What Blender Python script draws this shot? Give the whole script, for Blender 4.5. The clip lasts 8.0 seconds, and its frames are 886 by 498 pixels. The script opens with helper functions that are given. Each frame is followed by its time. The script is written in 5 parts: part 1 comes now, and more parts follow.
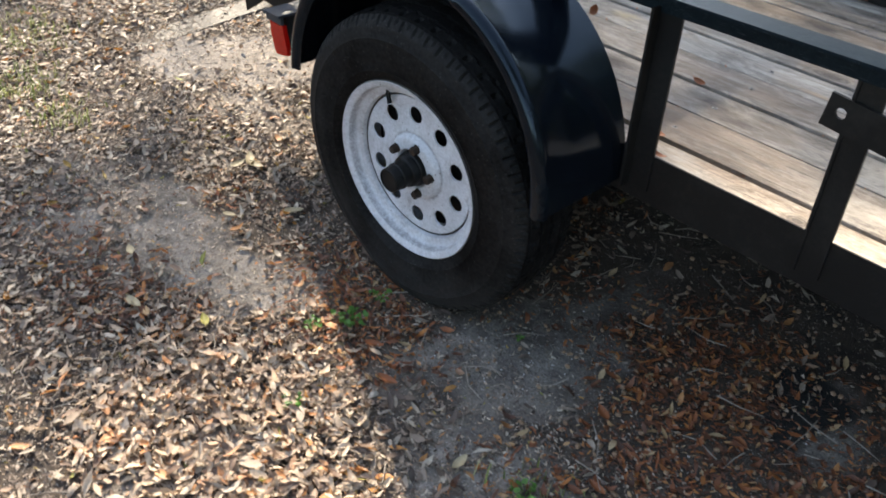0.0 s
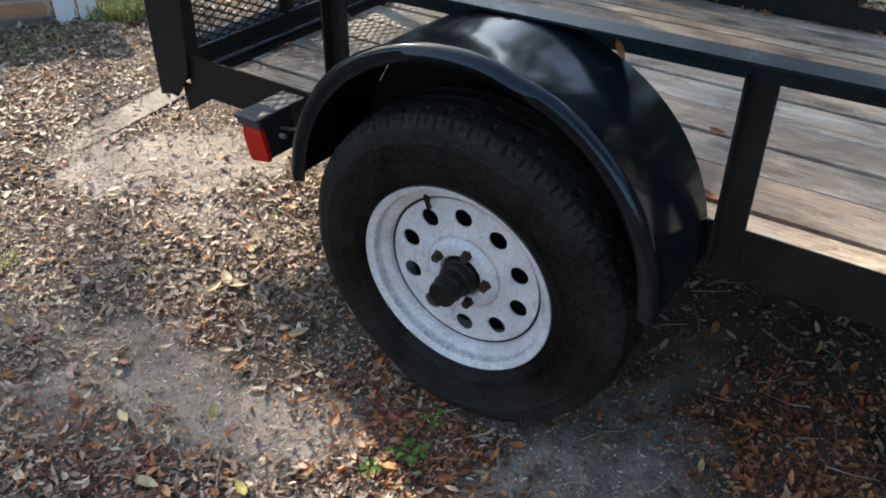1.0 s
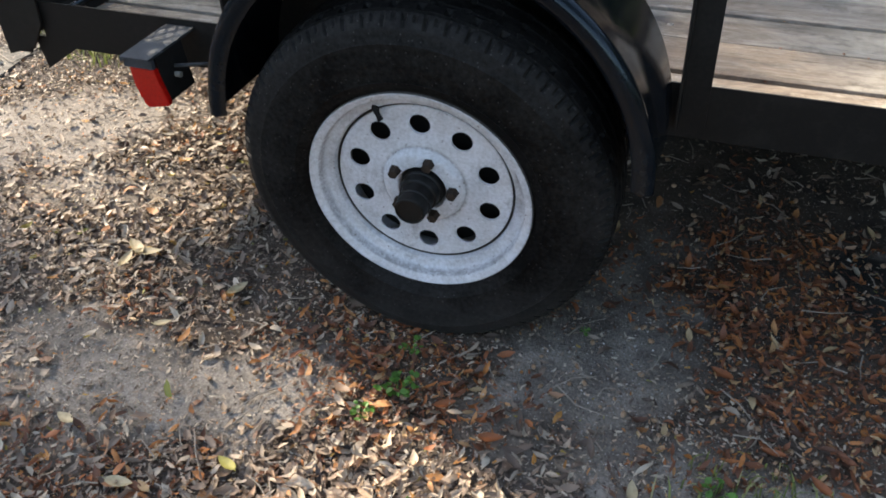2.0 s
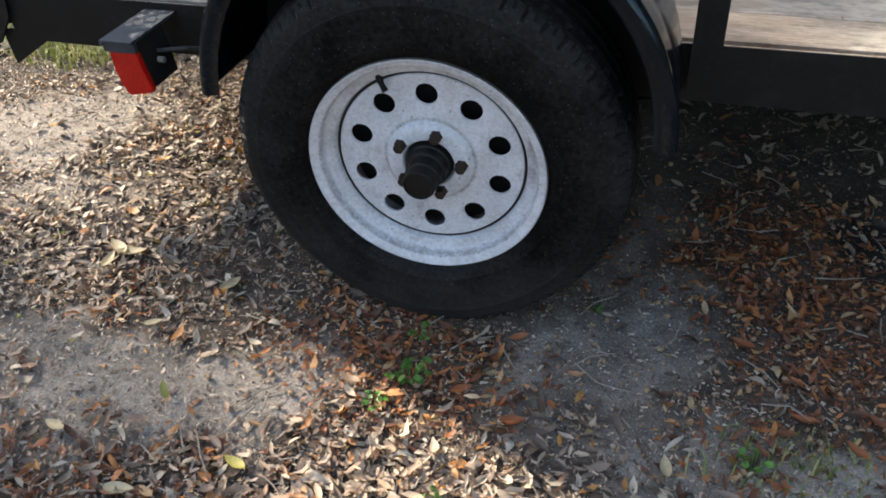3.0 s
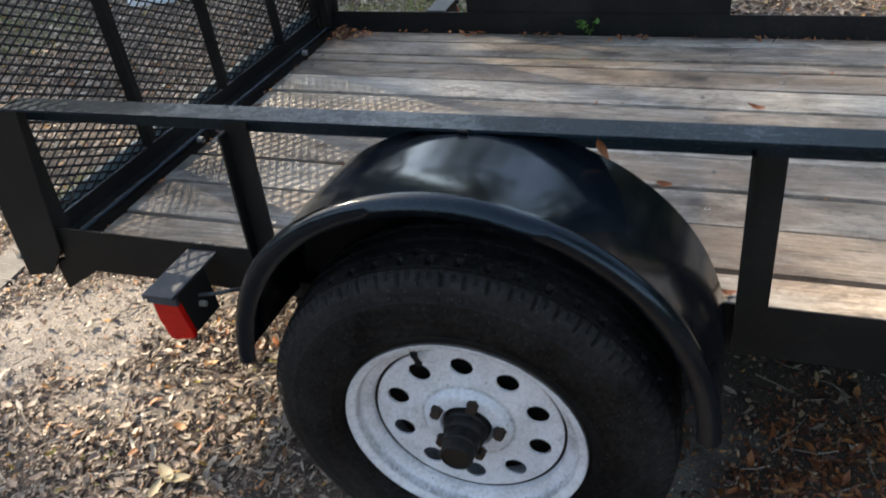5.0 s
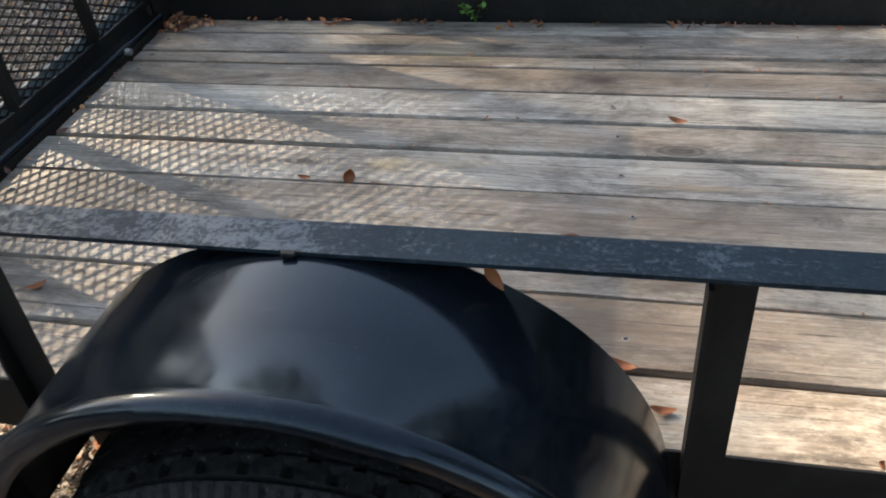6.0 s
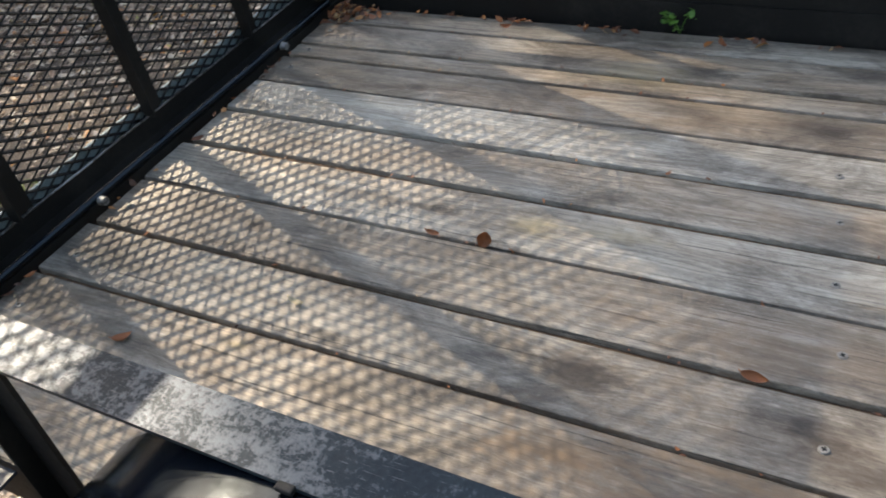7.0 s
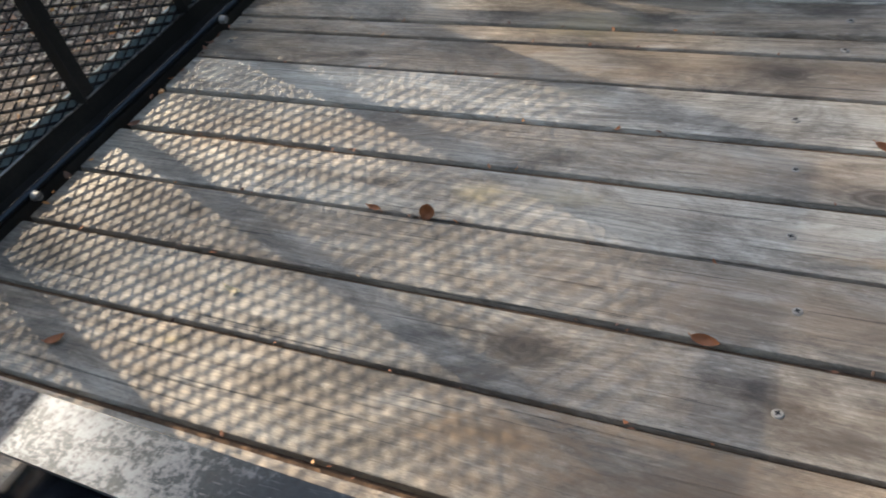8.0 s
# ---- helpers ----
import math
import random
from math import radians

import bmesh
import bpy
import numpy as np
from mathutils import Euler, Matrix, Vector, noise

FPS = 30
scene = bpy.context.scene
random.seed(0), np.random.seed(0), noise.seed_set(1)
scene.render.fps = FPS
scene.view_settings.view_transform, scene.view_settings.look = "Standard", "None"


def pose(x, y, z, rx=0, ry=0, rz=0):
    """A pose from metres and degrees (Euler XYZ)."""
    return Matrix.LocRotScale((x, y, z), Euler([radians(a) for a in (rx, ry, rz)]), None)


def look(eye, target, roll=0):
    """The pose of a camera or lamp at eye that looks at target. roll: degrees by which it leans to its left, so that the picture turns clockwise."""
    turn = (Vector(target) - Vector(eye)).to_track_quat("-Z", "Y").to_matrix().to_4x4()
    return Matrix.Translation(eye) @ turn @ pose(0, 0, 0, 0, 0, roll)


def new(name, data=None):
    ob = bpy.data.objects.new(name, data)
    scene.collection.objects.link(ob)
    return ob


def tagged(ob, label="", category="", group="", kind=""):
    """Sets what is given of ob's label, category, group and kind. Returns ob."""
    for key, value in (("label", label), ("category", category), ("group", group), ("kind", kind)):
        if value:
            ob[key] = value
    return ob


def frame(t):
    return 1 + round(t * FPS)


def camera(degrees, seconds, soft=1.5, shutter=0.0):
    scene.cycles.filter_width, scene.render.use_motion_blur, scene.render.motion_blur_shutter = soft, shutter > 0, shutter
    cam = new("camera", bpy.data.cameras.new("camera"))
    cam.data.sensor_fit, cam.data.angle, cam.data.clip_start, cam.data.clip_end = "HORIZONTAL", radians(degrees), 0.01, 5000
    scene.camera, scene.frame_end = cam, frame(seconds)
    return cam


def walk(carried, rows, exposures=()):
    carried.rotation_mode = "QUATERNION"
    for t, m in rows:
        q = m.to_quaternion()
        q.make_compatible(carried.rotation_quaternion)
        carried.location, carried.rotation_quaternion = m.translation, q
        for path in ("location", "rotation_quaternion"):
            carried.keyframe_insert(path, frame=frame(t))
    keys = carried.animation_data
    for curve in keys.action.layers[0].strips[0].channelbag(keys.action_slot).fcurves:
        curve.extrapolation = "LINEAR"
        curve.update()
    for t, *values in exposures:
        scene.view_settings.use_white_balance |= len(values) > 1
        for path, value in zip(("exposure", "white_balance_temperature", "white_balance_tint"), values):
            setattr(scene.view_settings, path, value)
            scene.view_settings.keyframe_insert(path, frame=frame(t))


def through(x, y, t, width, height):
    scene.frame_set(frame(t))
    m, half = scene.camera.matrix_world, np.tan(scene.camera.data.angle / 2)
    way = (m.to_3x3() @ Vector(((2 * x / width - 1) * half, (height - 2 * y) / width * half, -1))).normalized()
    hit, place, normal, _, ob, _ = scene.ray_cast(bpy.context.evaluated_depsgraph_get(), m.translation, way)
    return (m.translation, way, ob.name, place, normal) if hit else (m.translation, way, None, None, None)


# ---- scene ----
cam = camera(55.0, 8.0, soft=1.8, shutter=0.18)
PATH = [
    (0, (1.178, -1.054, 1.281), (0.026, 0.067, 0.091), 2.9),
    (0.2, (1.0802, -1.111, 1.2902), (0.2459, -0.2143, 0.4242), 3.44),
    (0.3, (1.0485, -1.1308, 1.3007), (0.2182, -0.2158, 0.4503), 3.89),
    (0.5, (0.954, -1.146, 1.302), (-0.117, 0.107, 0.17), 3.4),
    (0.7, (0.8522, -1.1473, 1.2792), (0.0667, -0.1793, 0.4449), 0.66),
    (0.9, (0.7481, -1.1339, 1.2751), (0.0296, -0.1141, 0.4421), 0.21),
    (1, (0.716, -1.113, 1.283), (-0.22, 0.25, 0.159), 0.3),
    (1.2, (0.6534, -1.1241, 1.2803), (0.0145, -0.1018, 0.3877), 0.75),
    (1.5, (0.589, -1.118, 1.242), (-0.171, 0.255, 0.002), -0.1),
    (1.7, (0.542, -1.134, 1.221), (-0.106, 0.28, -0.037), -0.8),
    (2.8, (0.4046, -1.1803, 1.0625), (0.0201, -0.036, 0.1722), -2.97),
    (3, (0.39, -1.187, 1.073), (-0.093, 0.34, -0.125), -2.6),
    (3.5, (0.376, -1.229, 1.046), (-0.1, 0.34, -0.1), -3.1),
    (4, (0.351, -1.273, 1.118), (-0.108, 0.313, -0.011), -5.8),
    (4.2, (0.3444, -1.2731, 1.1706), (0.0288, -0.0823, 0.3148), -5.81),
    (4.5, (0.351, -1.198, 1.255), (-0.123, 0.375, 0.115), -7.3),
    (4.8, (0.3689, -1.0591, 1.3104), (-0.0735, 0.1064, 0.4762), -6.87),
    (5.0, (0.3826, -0.955, 1.352), (-0.0936, 0.2053, 0.5292), -6.79),
    (5.2, (0.4021, -0.8744, 1.3659), (-0.0671, 0.2868, 0.5403), -6.81),
    (6.3, (0.2934, -0.3393, 1.3058), (0.0195, 0.7908, 0.3581), -5.35),
    (6.5, (0.293, -0.264, 1.309), (-0.198, 1.211, 0.051), -7.4),
    (6.8, (0.2913, -0.1524, 1.305), (-0.2376, 0.8767, 0.3505), -9.86),
    (7, (0.31, -0.087, 1.297), (-0.529, 1.201, 0.018), -10.7),
    (7.3, (0.3035, -0.0577, 1.2918), (-0.391, 0.8378, 0.3091), -11.51),
    (7.5, (0.327, -0.033, 1.284), (-0.637, 1.119, -0.037), -14.1),
    (7.8, (0.3526, -0.0068, 1.2682), (-0.3326, 0.8817, 0.2727), -15.56),
    (8, (0.361, 0.001, 1.258), (-0.463, 1.229, -0.089), -15.1),
]
walk(cam, [(t, look(eye, target, roll)) for t, eye, target, roll in PATH], exposures=[(0, 2.18, 7800, 10), (0.6, 2.15, 7800, 10), (1.2, 2.08, 7800, 10), (3.4, 2.17, 7800, 10), (5.2, 2.13, 7900, 10), (6.5, 2.27, 8300, 10), (8, 2.13, 8250, 10)])


# ---- light ----
SUN_TO = Vector((-0.766, 0.291, 0.574))          # towards the sun, over the tail gate
world = bpy.data.worlds.new("sky")
scene.world = world
world.use_nodes = True
sky = world.node_tree.nodes.new("ShaderNodeTexSky")
sky.sky_type, sky.sun_disc = "NISHITA", False
sky.sun_elevation, sky.sun_rotation = math.asin(SUN_TO.z), math.atan2(SUN_TO.x, SUN_TO.y)
world.node_tree.links.new(sky.outputs["Color"], world.node_tree.nodes["Background"].inputs["Color"])
world.node_tree.nodes["Background"].inputs["Strength"].default_value = 0.15
sun = new("sun", bpy.data.lights.new("sun", "SUN"))
sun.data.energy, sun.data.angle, sun.data.color = 3.15, radians(0.53), (1.0, 0.945, 0.87)
sun.matrix_world = look(SUN_TO * 30, (0, 0, 0))


# ---- materials ----
def material(name):
    m = bpy.data.materials.new(name)
    m.use_nodes = True
    nt = m.node_tree
    return m, nt, nt.nodes["Principled BSDF"]


def node(nt, kind, **values):
    n = nt.nodes.new(kind)
    for key, value in values.items():
        n.inputs[key.replace("_", " ")].default_value = value
    return n


def coords(nt, scale=(1, 1, 1), source="Object"):
    tc, mp = nt.nodes.new("ShaderNodeTexCoord"), nt.nodes.new("ShaderNodeMapping")
    mp.inputs["Scale"].default_value = scale
    nt.links.new(tc.outputs[source], mp.inputs["Vector"])
    return mp.outputs["Vector"]


def noise_tex(nt, vec, scale, detail=4.0, rough=0.6, distortion=0.0):
    n = node(nt, "ShaderNodeTexNoise", Scale=scale, Detail=detail, Roughness=rough, Distortion=distortion)
    if vec is not None:
        nt.links.new(vec, n.inputs["Vector"])
    return n.outputs["Fac"]


def ramp(nt, fac, stops):
    r = nt.nodes.new("ShaderNodeValToRGB")
    els = r.color_ramp.elements
    while len(els) < len(stops):
        els.new(0.5)
    for e, (at, c) in zip(els, stops):
        e.position = at
        e.color = (c, c, c, 1) if isinstance(c, (int, float)) else (*c, 1)
    nt.links.new(fac, r.inputs["Fac"])
    return r.outputs["Color"]


def mix(nt, fac, a, b, kind="MIX"):
    n = nt.nodes.new("ShaderNodeMix")
    n.data_type, n.blend_type = "RGBA", kind
    if isinstance(fac, (int, float)):
        n.inputs[0].default_value = fac
    else:
        nt.links.new(fac, n.inputs[0])
    for socket, value in ((n.inputs[6], a), (n.inputs[7], b)):
        if isinstance(value, (int, float)):
            socket.default_value = (value, value, value, 1)
        elif isinstance(value, tuple):
            socket.default_value = (*value, 1)
        else:
            nt.links.new(value, socket)
    return n.outputs[2]


def bump(nt, bsdf, height, strength=0.3, distance=0.004):
    b = node(nt, "ShaderNodeBump", Strength=strength, Distance=distance)
    nt.links.new(height, b.inputs["Height"])
    nt.links.new(b.outputs["Normal"], bsdf.inputs["Normal"])


def math_node(nt, op, a, b=0.0):
    n = nt.nodes.new("ShaderNodeMath")
    n.operation = op
    for s, v in ((n.inputs[0], a), (n.inputs[1], b)):
        if isinstance(v, (int, float)):
            s.default_value = v
        else:
            nt.links.new(v, s)
    return n.outputs[0]


def painted_steel(name, base, dust, rough, dust_from, dust_to, scratch=0.0, gloss=0.5, relief=0.12, spread=0.28, cool=(1, 1, 1)):
    """Black paint on steel with dust, chips and fine scratches."""
    m, nt, b = material(name)
    v = coords(nt)
    big = noise_tex(nt, v, 6.0, 5, 0.65)
    fine = noise_tex(nt, v, 90.0, 4, 0.7)
    grime = ramp(nt, mix(nt, 0.42, big, fine), [(dust_from, 0.0), (dust_to, 1.0)])
    col = mix(nt, grime, base, dust)
    if scratch:
        s = noise_tex(nt, coords(nt, (4, 60, 60)), 14.0, 3, 0.6)
        col = mix(nt, math_node(nt, "MULTIPLY", ramp(nt, s, [(0.62, 0.0), (0.68, 1.0)]), scratch), col, (0.22, 0.22, 0.22))
    nt.links.new(col, b.inputs["Base Color"])
    nt.links.new(ramp(nt, mix(nt, 0.5, big, fine), [(0.3, rough), (0.7, min(1.0, rough + spread))]), b.inputs["Roughness"])
    b.inputs["Specular IOR Level"].default_value = gloss
    b.inputs["Specular Tint"].default_value = (*cool, 1)
    bump(nt, b, mix(nt, 0.5, big, fine), relief, 0.003)
    return m


def spot(nt, place, sx, sy, rx, ry):
    """How far a place is from (sx, sy), in radii rx and ry."""
    mp = nt.nodes.new("ShaderNodeMapping")
    mp.inputs["Location"].default_value, mp.inputs["Scale"].default_value = (-sx / rx, -sy / ry, 0), (1 / rx, 1 / ry, 0)
    nt.links.new(place, mp.inputs["Vector"])
    far = nt.nodes.new("ShaderNodeVectorMath")
    far.operation = "LENGTH"
    nt.links.new(mp.outputs[0], far.inputs[0])
    return far.outputs["Value"]


def make_rail_paint():
    """Black paint dulled by dust, rubbed through to chalky pale metal above the wheel, scratched elsewhere."""
    m, nt, b = material("dusty_worn_black_paint")
    v = coords(nt)
    place = nt.nodes.new("ShaderNodeNewGeometry").outputs["Position"]
    big, fine = noise_tex(nt, v, 9.0, 6, 0.7, 0.4), noise_tex(nt, v, 170.0, 4, 0.75)
    mid = noise_tex(nt, coords(nt, (1, 2.2, 1)), 26.0, 6, 0.75, 0.3)
    rub = mix(nt, 0.42, mix(nt, 0.66, big, mid), fine)
    worn = rub
    for x, rx, gain in ((-0.12, 0.28, 0.12), (-0.48, 0.30, 0.12), (0.36, 0.22, 0.07), (0.95, 0.3, 0.06)):
        near = nt.nodes.new("ShaderNodeMapRange")
        near.inputs["From Min"].default_value, near.inputs["From Max"].default_value = 1.0, 0.25
        nt.links.new(spot(nt, place, x, 0.18, rx, 0.2), near.inputs["Value"])
        worn = math_node(nt, "ADD", worn, math_node(nt, "MULTIPLY", near.outputs[0], gain))
    up = nt.nodes.new("ShaderNodeSeparateXYZ")
    nt.links.new(nt.nodes.new("ShaderNodeNewGeometry").outputs["Normal"], up.inputs[0])
    lies = ramp(nt, up.outputs["Z"], [(0.2, 0.10), (0.8, 1.0)])
    mask = math_node(nt, "MULTIPLY", lies, ramp(nt, worn, [(0.585, 0.0), (0.62, 0.55), (0.66, 0.9), (0.72, 1.0)]))
    base = mix(nt, ramp(nt, mix(nt, 0.5, big, fine), [(0.40, 0.0), (0.66, 1.0)]), (0.0050, 0.0092, 0.0125), (0.013, 0.022, 0.027))
    s = noise_tex(nt, coords(nt, (3, 70, 70)), 14.0, 3, 0.6)
    base = mix(nt, math_node(nt, "MULTIPLY", ramp(nt, s, [(0.63, 0.0), (0.69, 1.0)]), 0.4), base, (0.16, 0.17, 0.185))
    nt.links.new(mix(nt, mask, base, (0.024, 0.032, 0.036)), b.inputs["Base Color"])
    nt.links.new(ramp(nt, worn, [(0.50, 0.30), (0.62, 0.38), (0.75, 0.46)]), b.inputs["Roughness"])
    nt.links.new(ramp(nt, mask, [(0.0, 0.13), (1.0, 0.55)]), b.inputs["Specular IOR Level"])
    # The sun's warm glare on the rail is tinted cool.
    b.inputs["Specular Tint"].default_value = (0.66, 0.79, 1.0, 1)
    bump(nt, b, mix(nt, 0.5, mid, fine), 0.22, 0.003)
    return m


COOL_TINT = (0.72, 0.88, 1.0)          # tints reflections in the black enamel cool, against the warm sun
BLACK = painted_steel("black_painted_steel", (0.0085, 0.0080, 0.0076), (0.026, 0.0225, 0.019), 0.38, 0.46, 0.72, 0.0, 0.20)
RAIL = make_rail_paint()
FENDER = painted_steel("glossy_black_fender_paint", (0.0020, 0.0032, 0.0056), (0.010, 0.015, 0.019), 0.09, 0.44, 0.80, 0.05, 0.30, 0.006, 0.14, COOL_TINT)
DARK_STEEL = painted_steel("greasy_black_hub", (0.004, 0.004, 0.004), (0.016, 0.015, 0.014), 0.38, 0.5, 0.78, 0.0, 0.25)
MESH_STEEL = painted_steel("black_expanded_steel", (0.005, 0.005, 0.0055), (0.045, 0.028, 0.018), 0.5, 0.55, 0.8, 0.0, 0.25)
GALVANISED = painted_steel("bare_screw_steel", (0.24, 0.225, 0.20), (0.08, 0.055, 0.04), 0.45, 0.45, 0.7)


def make_rubber():
    m, nt, b = material("tyre_rubber")
    v = coords(nt)
    dust = mix(nt, 0.5, noise_tex(nt, v, 9, 5), noise_tex(nt, v, 120, 3, 0.7))
    flat = coords(nt, (1, 0, 1))
    out = nt.nodes.new("ShaderNodeVectorMath")
    out.operation = "LENGTH"
    nt.links.new(flat, out.inputs[0])
    edge = ramp(nt, out.outputs["Value"], [(0.235, 0.0), (0.305, 0.10), (0.322, 0.16), (0.336, 0.10), (0.342, 0.05)])
    # Greyer towards the bottom of the tyre.
    low = nt.nodes.new("ShaderNodeSeparateXYZ")
    nt.links.new(v, low.inputs[0])
    paler_low = ramp(nt, math_node(nt, "MULTIPLY", low.outputs["Z"], -2.5), [(0.25, 0.0), (0.75, 0.22)])
    dust = math_node(nt, "ADD", math_node(nt, "ADD", dust, edge), paler_low)
    col = mix(nt, ramp(nt, dust, [(0.45, 0.0), (0.86, 1.0)]), (0.0018, 0.0018, 0.0019), (0.0300, 0.0285, 0.0270))
    spots = node(nt, "ShaderNodeTexVoronoi", Scale=95.0)
    nt.links.new(v, spots.inputs["Vector"])
    col = mix(nt, ramp(nt, spots.outputs["Distance"], [(0.07, 0.55), (0.14, 0.0)]), col, (0.10, 0.095, 0.09))
    nt.links.new(col, b.inputs["Base Color"])
    b.inputs["Specular IOR Level"].default_value = 0.09
    b.inputs["Roughness"].default_value = 0.60
    bump(nt, b, dust, 0.25, 0.003)
    return m


def make_white_wheel():
    """White wheel enamel: greyed by dust, grimy where the pressing folds, with small rust chips."""
    m, nt, b = material("white_wheel_paint")
    v = coords(nt)
    mid, fine = noise_tex(nt, v, 16, 6, 0.7), noise_tex(nt, v, 160, 4, 0.7)
    grime = mix(nt, 0.5, mid, fine)
    col = mix(nt, ramp(nt, grime, [(0.42, 0.0), (0.66, 1.0)]), (0.62, 0.625, 0.65), (0.38, 0.37, 0.37))
    flat = coords(nt, (1, 0, 1))
    out = nt.nodes.new("ShaderNodeVectorMath")
    out.operation = "LENGTH"
    nt.links.new(flat, out.inputs[0])
    fold = ramp(nt, math_node(nt, "MULTIPLY", out.outputs["Value"], 4.0), [(0.17, 0.5), (0.19, 0.0), (0.300, 0.0), (0.312, 0.6), (0.335, 0.0), (0.640, 0.0), (0.655, 0.55), (0.668, 0.15), (0.742, 0.0), (0.752, 0.6),
                                                                        (0.762, 0.0), (0.806, 0.0), (0.825, 0.8)])
    col = mix(nt, math_node(nt, "MULTIPLY", fold, ramp(nt, grime, [(0.36, 0.1), (0.56, 1.0)])), col, (0.085, 0.074, 0.068))
    smear = ramp(nt, noise_tex(nt, v, 9, 6, 0.75, 0.6), [(0.56, 0.0), (0.70, 0.6)])
    col = mix(nt, smear, col, (0.15, 0.135, 0.125))
    chips = node(nt, "ShaderNodeTexVoronoi", Scale=85.0)
    nt.links.new(v, chips.inputs["Vector"])
    gate = ramp(nt, noise_tex(nt, v, 22, 2), [(0.48, 0.0), (0.58, 1.0)])
    col = mix(nt, math_node(nt, "MULTIPLY", gate, ramp(nt, chips.outputs["Distance"], [(0.10, 0.9), (0.17, 0.0)])), col, (0.10, 0.07, 0.052))
    nt.links.new(col, b.inputs["Base Color"])
    nt.links.new(ramp(nt, grime, [(0.4, 0.34), (0.65, 0.6)]), b.inputs["Roughness"])
    bump(nt, b, grime, 0.12, 0.002)
    return m


def make_wood(name, grey, brown, dark, tints=(), knots=()):
    """Weathered softwood: growth rings that run along the board and bend round knots, split fibres, checks, grime,
    stains and tinted patches.
    """
    m, nt, b = material(name)
    tc, info = nt.nodes.new("ShaderNodeTexCoord"), nt.nodes.new("ShaderNodeObjectInfo")
    shift = nt.nodes.new("ShaderNodeVectorMath")
    shift.operation = "MULTIPLY_ADD"
    nt.links.new(info.outputs["Random"], shift.inputs[0])
    shift.inputs[1].default_value = (37.0, 11.0, 5.0)
    nt.links.new(tc.outputs["Object"], shift.inputs[2])
    at = shift.outputs[0]
    place = nt.nodes.new("ShaderNodeNewGeometry").outputs["Position"]
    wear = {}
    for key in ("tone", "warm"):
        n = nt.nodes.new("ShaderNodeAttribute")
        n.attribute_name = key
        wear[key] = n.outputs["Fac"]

    def stretched(scale, vec=at):
        mp = nt.nodes.new("ShaderNodeMapping")
        mp.inputs["Scale"].default_value = scale
        nt.links.new(vec, mp.inputs["Vector"])
        return mp.outputs["Vector"]
    # the rings: bands across the board, warped along it and pushed aside by the knots
    sep, join = nt.nodes.new("ShaderNodeSeparateXYZ"), nt.nodes.new("ShaderNodeCombineXYZ")
    nt.links.new(at, sep.inputs[0])
    warp = noise_tex(nt, stretched((1.1, 5.0, 5.0)), 1.6, 3, 0.5)
    across = math_node(nt, "ADD", sep.outputs["Y"], math_node(nt, "MULTIPLY", math_node(nt, "SUBTRACT", warp, 0.5), 0.075))
    eyes = []
    for kx, ky, rx, ry in knots:
        d = spot(nt, place, kx, ky, rx, ry)
        eyes.append(d)
        push = math_node(nt, "EXPONENT", math_node(nt, "MULTIPLY", math_node(nt, "MULTIPLY", d, d), -0.35))
        across = math_node(nt, "ADD", across, math_node(nt, "MULTIPLY", push, 1.3 * ry))
    nt.links.new(math_node(nt, "MULTIPLY", sep.outputs["X"], 0.22), join.inputs[0])
    nt.links.new(math_node(nt, "MULTIPLY", across, 34.0), join.inputs[1])
    nt.links.new(sep.outputs["Z"], join.inputs[2])
    rings = noise_tex(nt, join.outputs[0], 3.2, 3, 0.62)
    fibres = noise_tex(nt, stretched((15.0, 170, 170)), 4.0, 7, 0.72, 0.5)
    checks = noise_tex(nt, stretched((1.1, 75, 75)), 2.6, 4, 0.6, 0.2)
    blotch = noise_tex(nt, stretched((2.6, 7.0, 7.0)), 2.0, 9, 0.76, 0.9)
    stain = noise_tex(nt, stretched((1.3, 3.2, 3.2)), 2.2, 7, 0.74, 0.7)
    pale = noise_tex(nt, stretched((1.7, 6.0, 6.0)), 2.6, 7, 0.72, 0.5)
    warmth = math_node(nt, "ADD", wear["warm"], math_node(nt, "MULTIPLY", math_node(nt, "SUBTRACT", noise_tex(nt, stretched((1.0, 5.0, 5.0)), 2.0, 5, 0.6), 0.5), 2.4))
    col = mix(nt, ramp(nt, warmth, [(0.0, 0.0), (1.0, 1.0)]), grey, brown)
    col = mix(nt, ramp(nt, pale, [(0.50, 0.0), (0.66, 0.65)]), col, (0.50, 0.465, 0.405))
    col = mix(nt, ramp(nt, rings, [(0.40, 0.0), (0.50, 0.6), (0.545, 0.65), (0.58, 0.0)]), col, mix(nt, 0.55, col, dark))
    col = mix(nt, ramp(nt, fibres, [(0.48, 0.0), (0.66, 0.75)]), col, mix(nt, 0.66, col, dark))
    col = mix(nt, ramp(nt, fibres, [(0.28, 0.2), (0.42, 0.0)]), col, (0.52, 0.48, 0.42))
    col = mix(nt, ramp(nt, blotch, [(0.46, 0.0), (0.62, 0.70)]), col, mix(nt, 0.74, col, dark))
    col = mix(nt, ramp(nt, stain, [(0.49, 0.0), (0.63, 0.72)]), col, (0.060, 0.046, 0.036))
    col = mix(nt, ramp(nt, checks, [(0.625, 0.0), (0.66, 0.85)]), col, (0.022, 0.016, 0.012))
    pepper = noise_tex(nt, stretched((9, 22, 22)), 9.0, 5, 0.8)
    col = mix(nt, ramp(nt, pepper, [(0.60, 0.0), (0.70, 0.7)]), col, (0.05, 0.04, 0.032))
    col = mix(nt, ramp(nt, pepper, [(0.32, 0.35), (0.43, 0.0)]), col, (0.56, 0.52, 0.45))
